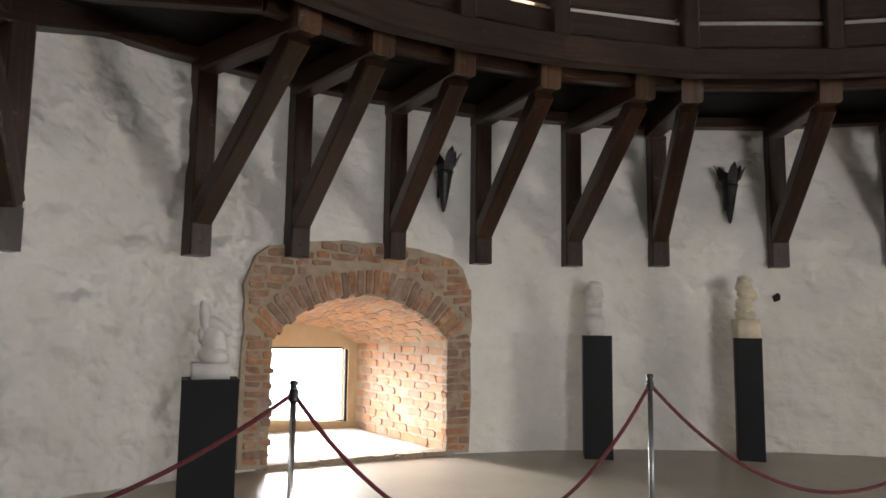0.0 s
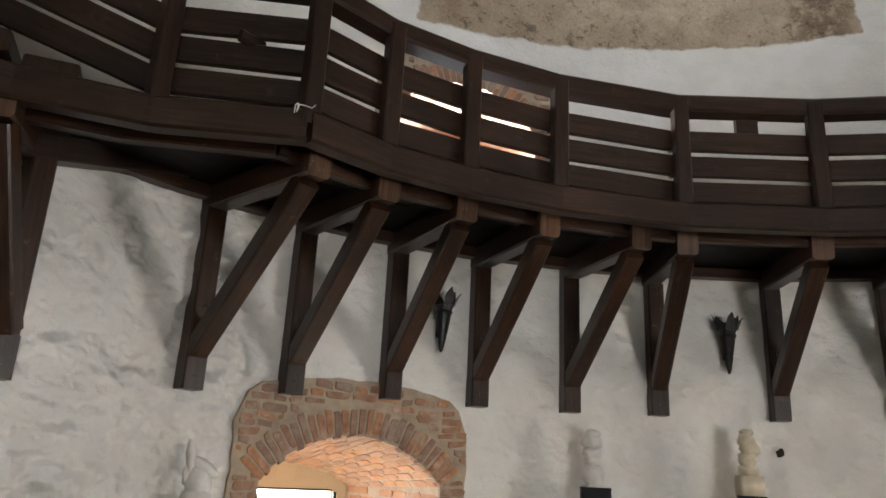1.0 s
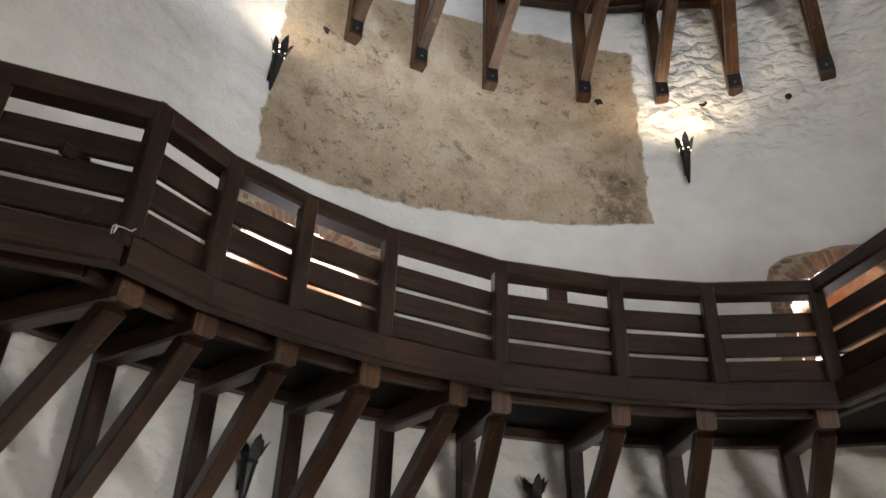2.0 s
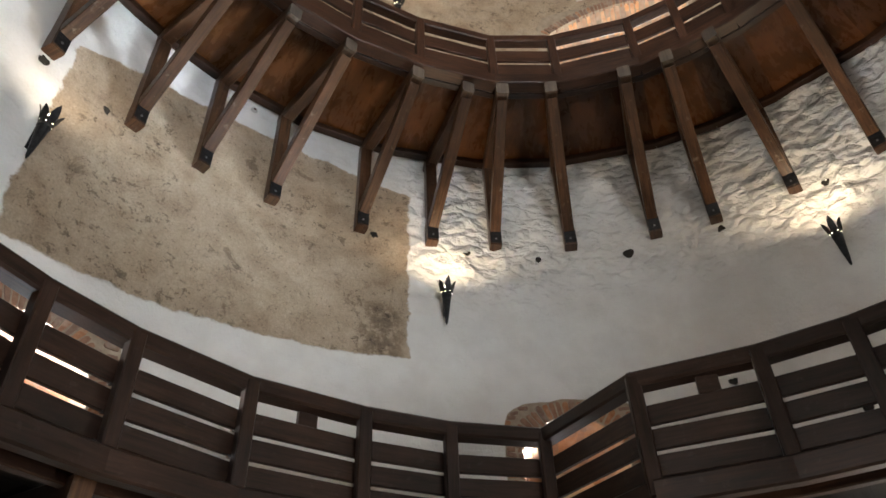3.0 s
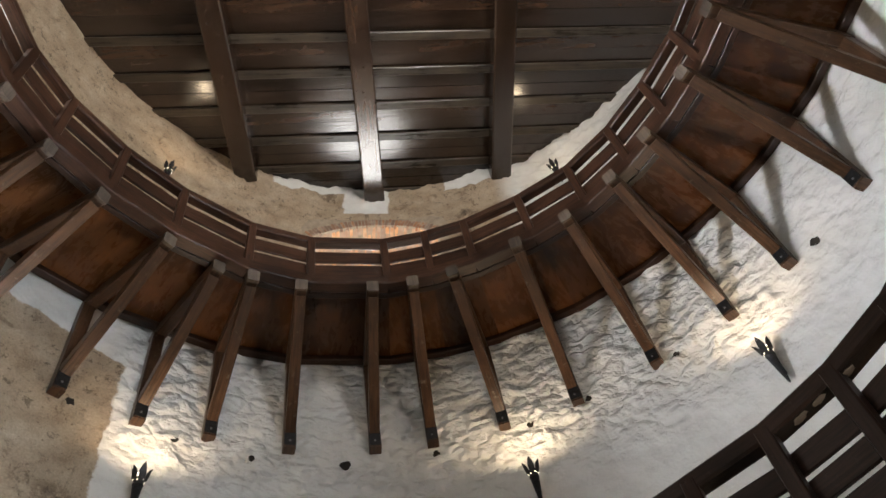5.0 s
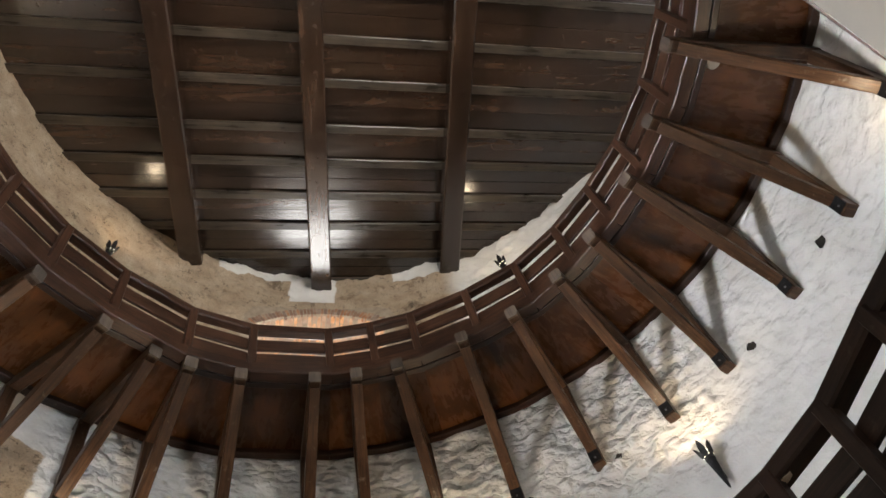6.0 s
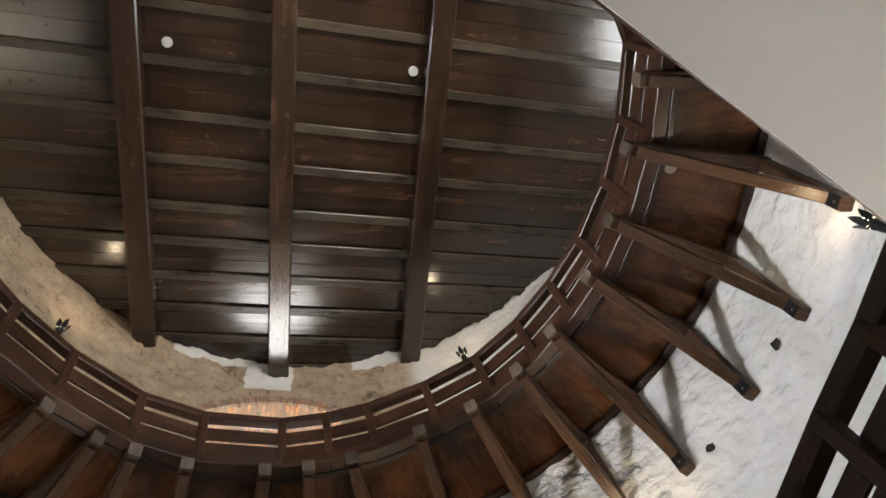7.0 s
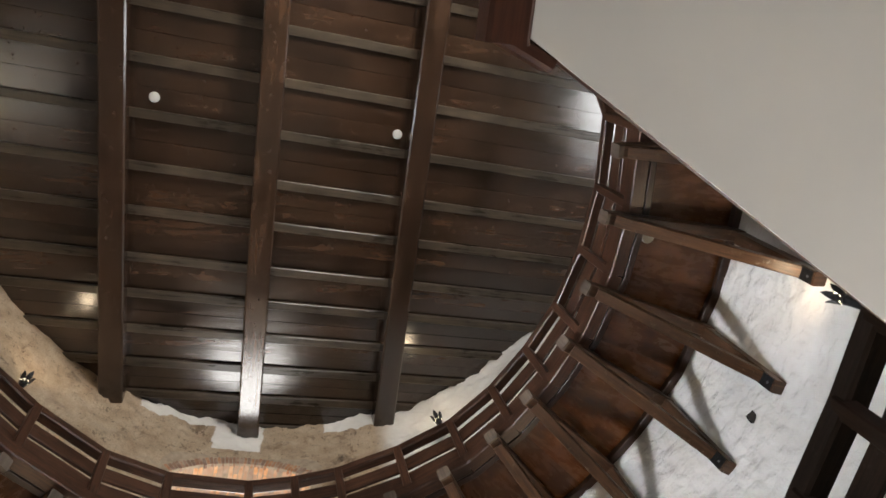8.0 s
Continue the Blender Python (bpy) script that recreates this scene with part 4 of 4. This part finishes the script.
# ================= sconces =================
def torch(az, z_tip, length, lit, label, fat=1.0):
    c, r = axis_at(z_tip)
    at = Matrix.Translation(c + polar(az, r - 0.10, z_tip)) @ Matrix.Rotation(radians(az), 4, "Z") @ Matrix.Rotation(radians(-7 if lit else -4), 4, "Y")
    top = thing("wall_torch", label, "wall lamp", "wall torches", at=at)
    bm = bmesh.new()
    s = length
    lathe(bm, [(0.008, 0), (0.018, 0.03), (0.035, 0.25 * s), (0.062, 0.62 * s), (0.072, 0.66 * s), (0.064, 0.69 * s), (0.078, 0.80 * s), (0.066, 0.80 * s), (0.02, 0.68 * s)], 12)
    bmesh.ops.scale(bm, vec=(fat, fat, 1), verts=bm.verts)
    cone = part("cone", bm, M_IRON, top, smooth=False)
    for i in range(6):
        a = 2 * math.pi * i / 6
        bm = bmesh.new()
        rows = []
        tall = 0.24 + (0.05 if i % 2 else -0.02)
        for t, w, rr in ((0, 0.040, 0.074), (0.4, 0.046, 0.088), (0.75, 0.03, 0.106), (1.0, 0.003, 0.130)):
            z = (0.76 + tall * t) * s
            rr *= fat
            row = []
            for sx, th in ((-1, 0.0), (1, 0.0), (1, 0.006), (-1, 0.006)):
                row.append(bm.verts.new(((rr + th) * math.cos(a) - sx * w * math.sin(a), (rr + th) * math.sin(a) + sx * w * math.cos(a), z)))
            rows.append(row)
        for p, q in zip(rows, rows[1:]):
            for j in range(4):
                bm.faces.new((p[j], p[(j + 1) % 4], q[(j + 1) % 4], q[j]))
        bm.faces.new(rows[0][::-1])
        bm.faces.new(rows[-1])
        part("petal", bm, M_IRON, top)
    bm = bmesh.new()
    bar(bm, (0.03, 0, 0.42 * s), (0.13, 0, 0.48 * s), 0.03, 0.03)
    bar(bm, (0.10, 0, 0.25 * s), (0.11, 0, 0.70 * s), 0.05, 0.02, up=(1, 0, 0))
    part("wall_bracket", bm, M_IRON, top)
    if lit:
        bm = bmesh.new()
        lathe(bm, [(0.01, 0.80 * s), (0.035, 0.83 * s), (0.042, 0.87 * s), (0.03, 0.91 * s), (0.008, 0.93 * s)], 12)
        # glowing dots on the collar stand in for lamp light through piercings
        for i in range(6):
            a = 2 * math.pi * (i + 0.5) / 6
            d = Vector((math.cos(a), math.sin(a), 0))
            p = d * 0.066 + Vector((0, 0, (0.72 + 0.02 * (i % 2)) * s))
            part("glow_dot", one_bar(p, p + d * 0.009, 0.008, 0.008, c=0.002), M_LAMP, cone, "small glowing dot, as lamp light through the pierced collar")
        part("bulb", bm, M_LAMP, top, "glowing warm bulb", smooth=True)
    return top


for az in (121.0, 94.2):
    torch(az, 2.19, 0.56, False, "unlit black iron torch holder on the white wall", 1.15)
for az, z in ((125.2, 6.48), (74.6, 6.48), (25.4, 6.47), (-7.6, 6.55), (-53.0, 6.95)):
    torch(az, z, 0.66, True, "lit black iron torch lamp with leaf-shaped crown on the wall")
for az, z in ((84.3, 12.92), (6.3, 12.98)):
    torch(az, z, 0.66, True, "lit black iron torch lamp above the upper gallery")


# ================= pedestals, sculptures, rope barrier =================
def pedestal(x, y, turn, w, h, label):
    top = thing("pedestal", label, "pedestal", "sculpture pedestals", at=pose(x, y, 0, 0, 0, turn))
    part("body", one_bar((0, 0, 0), (0, 0, h - 0.018), w, w, up=(0, 1, 0), c=0.004), M_BLACK, top)
    part("top_board", one_bar((0, 0, h - 0.018), (0, 0, h), w + 0.004, w + 0.004, up=(0, 1, 0), c=0.003), M_BLACK, top)
    return top


def blob(bm, c, r, seed=0.0, amp=0.12, tilt=(0, 0, 0), n=20):
    """A carved lump: an uneven ellipsoid."""
    rot = Euler([radians(a) for a in tilt]).to_matrix()
    rows = []
    for j in range(1, n // 2):
        th = math.pi * j / (n // 2)
        row = []
        for i in range(n):
            ph = 2 * math.pi * i / n
            d = Vector((math.sin(th) * math.cos(ph), math.sin(th) * math.sin(ph), math.cos(th)))
            k2 = 1 + amp * noise.noise(d * 2.0 + Vector((seed, 0, seed))) * 2 + amp * 0.7 * noise.noise(d * 5.0 + Vector((0, seed, 0)))
            p = rot @ Vector((d.x * r[0], d.y * r[1], d.z * r[2])) * k2
            row.append(bm.verts.new(Vector(c) + p))
        rows.append(row)
    for a, b in zip(rows, rows[1:]):
        for i in range(n):
            bm.faces.new((a[i], b[i], b[(i + 1) % n], a[(i + 1) % n]))
    bm.faces.new(rows[0])
    bm.faces.new(rows[-1][::-1])


def sculpture(x, y, z, turn, lumps, blocks, mat, label):
    bm = bmesh.new()
    for w, d, z0, z1 in blocks:
        bar(bm, (0, 0, z0), (0, 0, z1), w, d, up=(0, 1, 0), c=0.008)
    for c, r, seed, amp, tilt in lumps:
        blob(bm, c, r, seed, amp, tilt)
    ob = solid("sculpture", bm, mat, label, "sculpture", smooth=True)
    ob.matrix_world = pose(x, y, z, 0, 0, turn)
    return ob


pedestal(-1.78, 5.58, 1, 0.25, 1.085, "matt black pedestal under a white stone bust")
sculpture(-1.80, 5.58, 1.085, 18, [((0, 0, 0.105), (0.105, 0.095, 0.105), 1.1, 0.05, (0, 0, 0)), ((0.0, 0, 0.22), (0.075, 0.07, 0.06), 2.3, 0.10, (0, 0, 0)), ((-0.015, -0.02, 0.30), (0.085, 0.085, 0.055), 3.7, 0.14, (0, 8, 0)), ((-0.01, -0.01, 0.385), (0.092, 0.09, 0.075), 5.1, 0.12, (0, -8, 0)), ((0, 0, 0.455), (0.07, 0.07, 0.045), 6.2, 0.10, (0, 0, 0))], [(0.15, 0.15, 0.0, 0.02)], M_MARBLE, "white stone bust on a black pedestal")
pedestal(-0.42, 5.77, -9, 0.225, 1.08, "matt black pedestal under a cream carved figure")
sculpture(-0.43, 5.77, 1.08, 4, [((0, 0, 0.21), (0.09, 0.085, 0.06), 1.4, 0.12, (0, 10, 0)), ((-0.012, -0.02, 0.30), (0.078, 0.075, 0.085), 2.9, 0.16, (0, -14, 0)), ((0.01, -0.015, 0.40), (0.085, 0.08, 0.085), 4.4, 0.16, (0, 12, 0)), ((-0.02, -0.03, 0.47), (0.075, 0.07, 0.06), 6.6, 0.14, (0, -10, 0)), ((0.0, 0, 0.54), (0.062, 0.062, 0.035), 8.1, 0.08, (0, 0, 0))], [(0.20, 0.19, 0.0, 0.17)], M_CREAM, "cream stone carved figure on a black pedestal")
pedestal(-4.06, 2.60, 28, 0.29, 0.84, "matt black pedestal under a white stone bird-like sculpture")
sculpture(-4.06, 2.60, 0.84, 28, [((0.01, 0, 0.125), (0.082, 0.065, 0.06), 1.9, 0.06, (0, 6, 0)), ((0.012, 0, 0.20), (0.07, 0.055, 0.10), 3.3, 0.08, (0, -8, 0)), ((-0.038, 0, 0.325), (0.030, 0.035, 0.105), 4.8, 0.10, (0, -10, 0)), ((0.030, 0, 0.285), (0.090, 0.045, 0.036), 6.1, 0.08, (0, 32, 0)), ((-0.052, 0, 0.24), (0.022, 0.03, 0.05), 7.7, 0.14, (0, 0, 0))], [(0.20, 0.20, 0.0, 0.085)], M_MARBLE, "white stone bird-like carving on a square block")

POSTS = [(-3.144, 1.374), (-1.764, 2.299), (0.0, 2.8), (-5.30, 0.0)]


def stanchion(x, y, metal):
    top = thing("barrier_post", "slim grey metal rope barrier post on a round foot", "barrier post", "barrier posts", at=pose(x, y, 0))
    bm = bmesh.new()
    lathe(bm, [(0.15, 0), (0.15, 0.012), (0.14, 0.02), (0.03, 0.028)], 28)
    part("base", bm, M_STEEL, top)
    bm = bmesh.new()
    lathe(bm, [(0.012, 0.02), (0.012, 0.86)], 16)
    part("pole", bm, metal, top, smooth=True)
    bm = bmesh.new()
    lathe(bm, [(0.013, 0.855), (0.018, 0.86), (0.018, 0.895), (0.013, 0.90), (0.012, 0.915), (0.016, 0.918), (0.016, 0.928), (0.008, 0.932)], 16)
    part("head", bm, M_IRON, top, "dark cap with rope hooks")


# the first pole gets brighter steel, to pale it as window glare would
for i, p in enumerate(POSTS):
    stanchion(*p, M_CHROME if i == 0 else M_STEEL)


def rope(a, b, sag):
    bm = bmesh.new()
    n, m, rad = 36, 8, 0.0085
    prev = None
    A, B = Vector((*a, 0.885)), Vector((*b, 0.885))
    for i in range(n + 1):
        t = i / n
        p = A.lerp(B, t) + Vector((0, 0, -sag * 4 * t * (1 - t)))
        d = ((B - A) + Vector((0, 0, -sag * 4 * (1 - 2 * t)))).normalized()
        s = d.cross(Vector((0, 0, 1))).normalized()
        w = s.cross(d)
        ring = [bm.verts.new(p + (s * math.cos(2 * math.pi * j / m) + w * math.sin(2 * math.pi * j / m)) * rad) for j in range(m)]
        if prev:
            for j in range(m):
                bm.faces.new((prev[j], prev[(j + 1) % m], ring[(j + 1) % m], ring[j]))
        else:
            bm.faces.new(ring[::-1])
        prev = ring
    bm.faces.new(prev)
    solid("barrier_rope", bm, M_ROPE, "sagging dark red barrier rope between two posts", "rope", "barrier ropes", smooth=True)


rope(POSTS[0], POSTS[1], 0.57)
rope(POSTS[1], POSTS[2], 0.50)
rope(POSTS[3], POSTS[0], 0.45)

# putlog holes in the wall: shallow discs whose dark colour stands for inner shade
for az, z, s in ((84.1, 7.91, 1.0), (71.4, 7.78, 0.9), (61.6, 7.68, 0.9), (49.4, 7.68, 1.4), (37.3, 7.75, 0.9), (24.0, 7.87, 1.0), (15.3, 7.93, 1.0), (2.3, 7.92, 1.0), (-19.7, 7.99, 1.2), (-34.9, 8.08, 1.3), (41.6, 5.41, 1.1), (29.8, 4.72, 1.0), (127.5, 7.86, 1.2), (119.7, 7.86, 1.0), (90.1, 1.475, 0.7)):
    bm = bmesh.new()
    n = 12
    c = wall_point(az, z, relief(az, z) - 0.022)
    o = polar(az, 1)
    t = Vector((o.y, -o.x, 0))
    rim = []
    for i in range(n):
        a = 2 * math.pi * i / n
        rr = 0.055 * s * (1 + 0.7 * noise.noise(Vector((math.cos(a), math.sin(a), az))))
        rim.append((t * math.cos(a) + Vector((0, 0, math.sin(a)))) * rr)
    v0 = [bm.verts.new(c + p) for p in rim]
    v1 = [bm.verts.new(c + p * 0.8 + o * 0.010) for p in rim]
    for i in range(n):
        j = (i + 1) % n
        bm.faces.new((v0[i], v0[j], v1[j], v1[i]))
    bm.faces.new(v1)
    tagged(new("wall_hole", mesh_of("wall_hole", bm, M_HOLE_SHADE)), "putlog hole in the plastered wall, a shallow disc coloured dark for shade", "hole", "putlog holes", kind="structure")


# ================= bricks of the niches =================
def widen(n, side, rise):
    """The outline of the brick surround: straight jambs, rounded shoulders and a shallow head."""
    return dict(n, hw=n["hw"] + side, crown=n["crown"] + rise)


def outer_top(o, x):
    e = max(abs(x) / o["hw"] - 0.78, 0) / 0.22
    return o["crown"] - 0.13 * (x / o["hw"]) ** 2 - 0.30 * (1 - math.sqrt(max(1 - min(e, 1) ** 2, 0))) - 0.02


def surround(n, parent, side, rise):
    o = widen(n, side, rise)
    bm = bmesh.new()
    a = profile(n, 0.0, 40)
    b = []
    for i, (x, z) in enumerate(a):
        if i < 2 or i > len(a) - 3:
            b.append((math.copysign(o["hw"], x), z))
        else:
            f = (i - 2) / 40 * 2 - 1
            if abs(f) > 0.6:
                g = (1 - abs(f)) / 0.4
                b.append((math.copysign(o["hw"], f), n["spring"] + (outer_top(o, o["hw"]) - n["spring"]) * g))
            else:
                b.append((o["hw"] * f / 0.6, outer_top(o, o["hw"] * f / 0.6)))
    wob = []
    for x, z in b:
        wob.append((x + 0.035 * noise.noise(Vector((x * 4, z * 6, n["az"]))), z + 0.03 * noise.noise(Vector((x * 6, n["az"], z * 5)))))
    va = [bm.verts.new(niche_point(n, x, z, -0.034)) for x, z in a]
    vm = [bm.verts.new(niche_point(n, (x + p) / 2, (z + q) / 2, -0.034)) for (x, z), (p, q) in zip(a, wob)]
    vb = [bm.verts.new(niche_point(n, x, z, -0.028)) for x, z in wob]
    vi = [bm.verts.new(niche_point(n, x, z, 0.06)) for x, z in a]
    vo = [bm.verts.new(niche_point(n, x * 1.02, z + 0.012, 0.09)) for x, z in wob]
    for r0, r1 in ((vi, va), (va, vm), (vm, vb), (vb, vo)):
        for i in range(len(a) - 1):
            bm.faces.new((r0[i], r0[i + 1], r1[i + 1], r1[i]))
    part("mortar_bed", bm, M_BACK, parent, "sandy mortar between the bricks")


def ragged(quad, amt):
    """Eight uneven corners for a worn brick from the four of its quad."""
    out = []
    for i in range(4):
        (x0, z0), (x1, z1) = quad[i], quad[(i + 1) % 4]
        for t in (0.14, 0.86):
            out.append((x0 + (x1 - x0) * t + random.uniform(-amt, amt), z0 + (z1 - z0) * t + random.uniform(-amt, amt)))
    return out


def prism(bm, back, front):
    a, b = [bm.verts.new(p) for p in back], [bm.verts.new(p) for p in front]
    for i in range(len(a)):
        j = (i + 1) % len(a)
        bm.faces.new((a[i], a[j], b[j], b[i]))
    bm.faces.new(b)
    bm.faces.new(a[::-1])


def brick(parent, n, quad, d0, d1, mat):
    """A worn brick whose face is a quad in the niche's (x, z)."""
    bm = bmesh.new()
    q = ragged(quad, 0.008)
    cx, cz = sum(x for x, z in q) / 8, sum(z for x, z in q) / 8
    d = d0 + random.uniform(-0.003, 0.010)
    prism(bm, [niche_point(n, x, z, d1) for x, z in q], [niche_point(n, cx + (x - cx) * 0.94, cz + (z - cz) * 0.90, d + random.uniform(-0.003, 0.003)) for x, z in q])
    part("brick", bm, mat, parent)


def arch_frame(n):
    rise, hw = n["crown"] - n["spring"], n["hw"]
    rad = (hw * hw + rise * rise) / (2 * rise)
    return rad, n["crown"] - rad, math.asin(min(hw / rad, 1))


def voussoirs(n, parent, length, mat, pitch=0.066):
    rad, zc, a0 = arch_frame(n)
    cnt = int(2 * a0 * rad / pitch)
    for i in range(cnt):
        g = random.uniform(0.12, 0.28)
        a = -a0 + 2 * a0 * (i + g / 2) / cnt
        b = -a0 + 2 * a0 * (i + 1 - g / 2) / cnt
        l = length * random.uniform(0.86, 1.06)
        r0 = rad + random.uniform(-0.03, 0.012)
        quad = [(r0 * math.sin(a), zc + r0 * math.cos(a)), (r0 * math.sin(b), zc + r0 * math.cos(b)), ((rad + l) * math.sin(b), zc + (rad + l) * math.cos(b)), ((rad + l) * math.sin(a), zc + (rad + l) * math.cos(a))]
        brick(parent, n, quad, -0.048, 0.03, mat)


def courses(n, parent, side, rise, ring, mat, z0):
    """Level courses in the surround, outside the ring of voussoirs."""
    outer = widen(n, side, rise)
    rad, zc, a0 = arch_frame(n)
    z = z0 + 0.03
    row = 0
    while z < outer["crown"]:
        h = random.uniform(0.042, 0.072)

        edge = random.uniform(-0.030, 0.006)

        def free(x):
            if abs(x) > outer["hw"] - 0.012 or z + h > outer_top(outer, x) - 0.006:
                return False
            if z + h / 2 < n["spring"] - 0.02:
                return abs(x) > n["hw"] + edge
            return math.hypot(x, z - zc) > rad + ring + 0.008 or (abs(x) > n["hw"] + 0.01 and z < n["spring"] + 0.02)
        x = -outer["hw"]
        while x < outer["hw"]:
            if not free(x):
                x += 0.01
                continue
            goal = random.choice((0.23, 0.20, 0.12, 0.17)) if (row % 2 or x > -outer["hw"] + 0.1) else 0.13
            e = x
            while free(e) and e - x < goal:
                e += 0.01
            if e - x > 0.045:
                k1, k2 = random.uniform(-0.016, 0.016), random.uniform(-0.016, 0.016)
                brick(parent, n, [(x + 0.004, z + k1), (e - 0.006, z + k2), (e - 0.006, z + h + k2), (x + 0.004, z + h + k1)], -0.046, 0.03, mat)
            x = e + random.uniform(0.008, 0.02)
        z += h + random.uniform(0.008, 0.018)
        row += 1


def inner_brick(parent, n, f, u0, u1, t0, t1, mat):
    """A brick on the lining; f(u, t, lift) gives (x, z)."""
    bm = bmesh.new()
    lift = random.uniform(0.003, 0.010)
    lo, hi = [], []
    du = (u1 - u0) * 0.10
    for u2, t in ragged([(u0, t0), (u1, t0), (u1, t1), (u0, t1)], 0.0):
        u2, t = u2 + random.uniform(-du, du), min(max(t + random.uniform(-0.008, 0.008), 0.002), 0.995)
        lo.append(niche_point(n, *f(u2, t, -0.03), n["depth"] * t))
        hi.append(niche_point(n, *f(u2, t, lift + random.uniform(-0.003, 0.003)), n["depth"] * t))
    prism(bm, lo, hi)
    part("brick", bm, mat, parent)


def soffit(n, parent, mat, rows, t_end=0.93, length=0.26):
    def f(u2, t, lift):
        hw = n["hw"] + (n["bw"] - n["hw"]) * t
        sp = n["spring"] + (n["bspring"] - n["spring"]) * t
        cr = n["crown"] + (n["bcrown"] - n["crown"]) * t
        rise = max(cr - sp, 0.02)
        rad = (hw * hw + rise * rise) / (2 * rise)
        a = (2 * u2 - 1) * math.asin(min(hw / rad, 1))
        return (rad - lift) * math.sin(a), cr - rad + (rad - lift) * math.cos(a)
    st = length / n["depth"]
    for i in range(rows):
        t = 0.012 + (st * 0.5 if i % 2 else 0.0)
        if i % 2:
            inner_brick(parent, n, f, (i + 0.08) / rows, (i + 0.92) / rows, 0.004, t - 0.01, mat)
        while t < t_end:
            inner_brick(parent, n, f, (i + 0.08) / rows, (i + 0.92) / rows, t, min(t + st * random.uniform(0.86, 0.96), 0.99), mat)
            t += st


def reveal(n, parent, mat, sign, t_end=0.93, length=0.25, pitch=0.085):
    def f(u2, t, lift):
        hw = n["hw"] + (n["bw"] - n["hw"]) * t
        return sign * (hw - lift), u2
    st = length / n["depth"]
    z, row = n["z0"] + 0.02, 0
    while z < n["bspring"] + 0.02:
        t = 0.01 - (st * 0.5 if row % 2 else 0.0)
        while t < t_end:
            a, b = max(t, 0.004), t + st * random.uniform(0.86, 0.95)
            if b - a > 0.02 and random.random() > 0.05:
                inner_brick(parent, n, f, z, z + pitch * 0.76, a, min(b, 0.99), mat)
            t += st
        z += pitch
        row += 1


# paved sill and threshold of the niche at floor level
for i in range(6):
    for j in range(8):
        x0, x1 = -0.78 + 1.56 * j / 8, -0.78 + 1.56 * (j + 1) / 8
        t0, t1 = 0.06 + 0.92 * i / 6, 0.06 + 0.92 * (i + 1) / 6
        k = 0.1 * (i % 2)
        bm = bmesh.new()
        f = lambda t: 1 - 0.135 * t
        h = random.uniform(0.010, 0.016)
        q = [(max(min(x + k, 0.79), -0.79) * f(t), t) for x, t in ((x0 + 0.006, t0 + 0.004), (x1 - 0.006, t0 + 0.004), (x1 - 0.006, t1 - 0.004), (x0 + 0.006, t1 - 0.004))]
        prism(bm, [niche_point(NICHE_A, x, 0.0, NICHE_A["depth"] * t) for x, t in q], [niche_point(NICHE_A, x, 0.02 + h, NICHE_A["depth"] * t) for x, t in q])
        part("tile", bm, M_TILE, NA)
for i in range(7):
    x0, x1 = -0.83 + 1.66 * i / 7, -0.83 + 1.66 * (i + 1) / 7
    bm = bmesh.new()
    q = ragged([(x0 + 0.004, -0.05), (x1 - 0.004, -0.05), (x1 - 0.004, 0.10), (x0 + 0.004, 0.10)], 0.008)
    prism(bm, [niche_point(NICHE_A, x, -0.01, d) for x, d in q], [niche_point(NICHE_A, x, random.uniform(0.036, 0.044), d) for x, d in q])
    part("threshold_stone", bm, M_BACK, NA, "worn brown threshold")
surround(NICHE_A, NA, 0.235, 0.475)
voussoirs(NICHE_A, NA, 0.245, M_BRICK)
courses(NICHE_A, NA, 0.235, 0.475, 0.25, M_BRICK, 0.02)
soffit(NICHE_A, NA, M_BRICKIN, 20)
reveal(NICHE_A, NA, M_BRICKIN, 1)
for n, p in ((NICHE_B, NB), (NICHE_C, NC)):
    surround(n, p, 0.22, 0.26)
    voussoirs(n, p, 0.24, M_BRICK)
    courses(n, p, 0.22, 0.26, 0.25, M_BRICK, 3.8)
    soffit(n, p, M_BRICKIN, 14, 0.6)
surround(NICHE_D, ND, 0.2, 0.22)
voussoirs(NICHE_D, ND, 0.2, M_BRICK)
soffit(NICHE_D, ND, M_BRICKPALE, 30, 0.9)
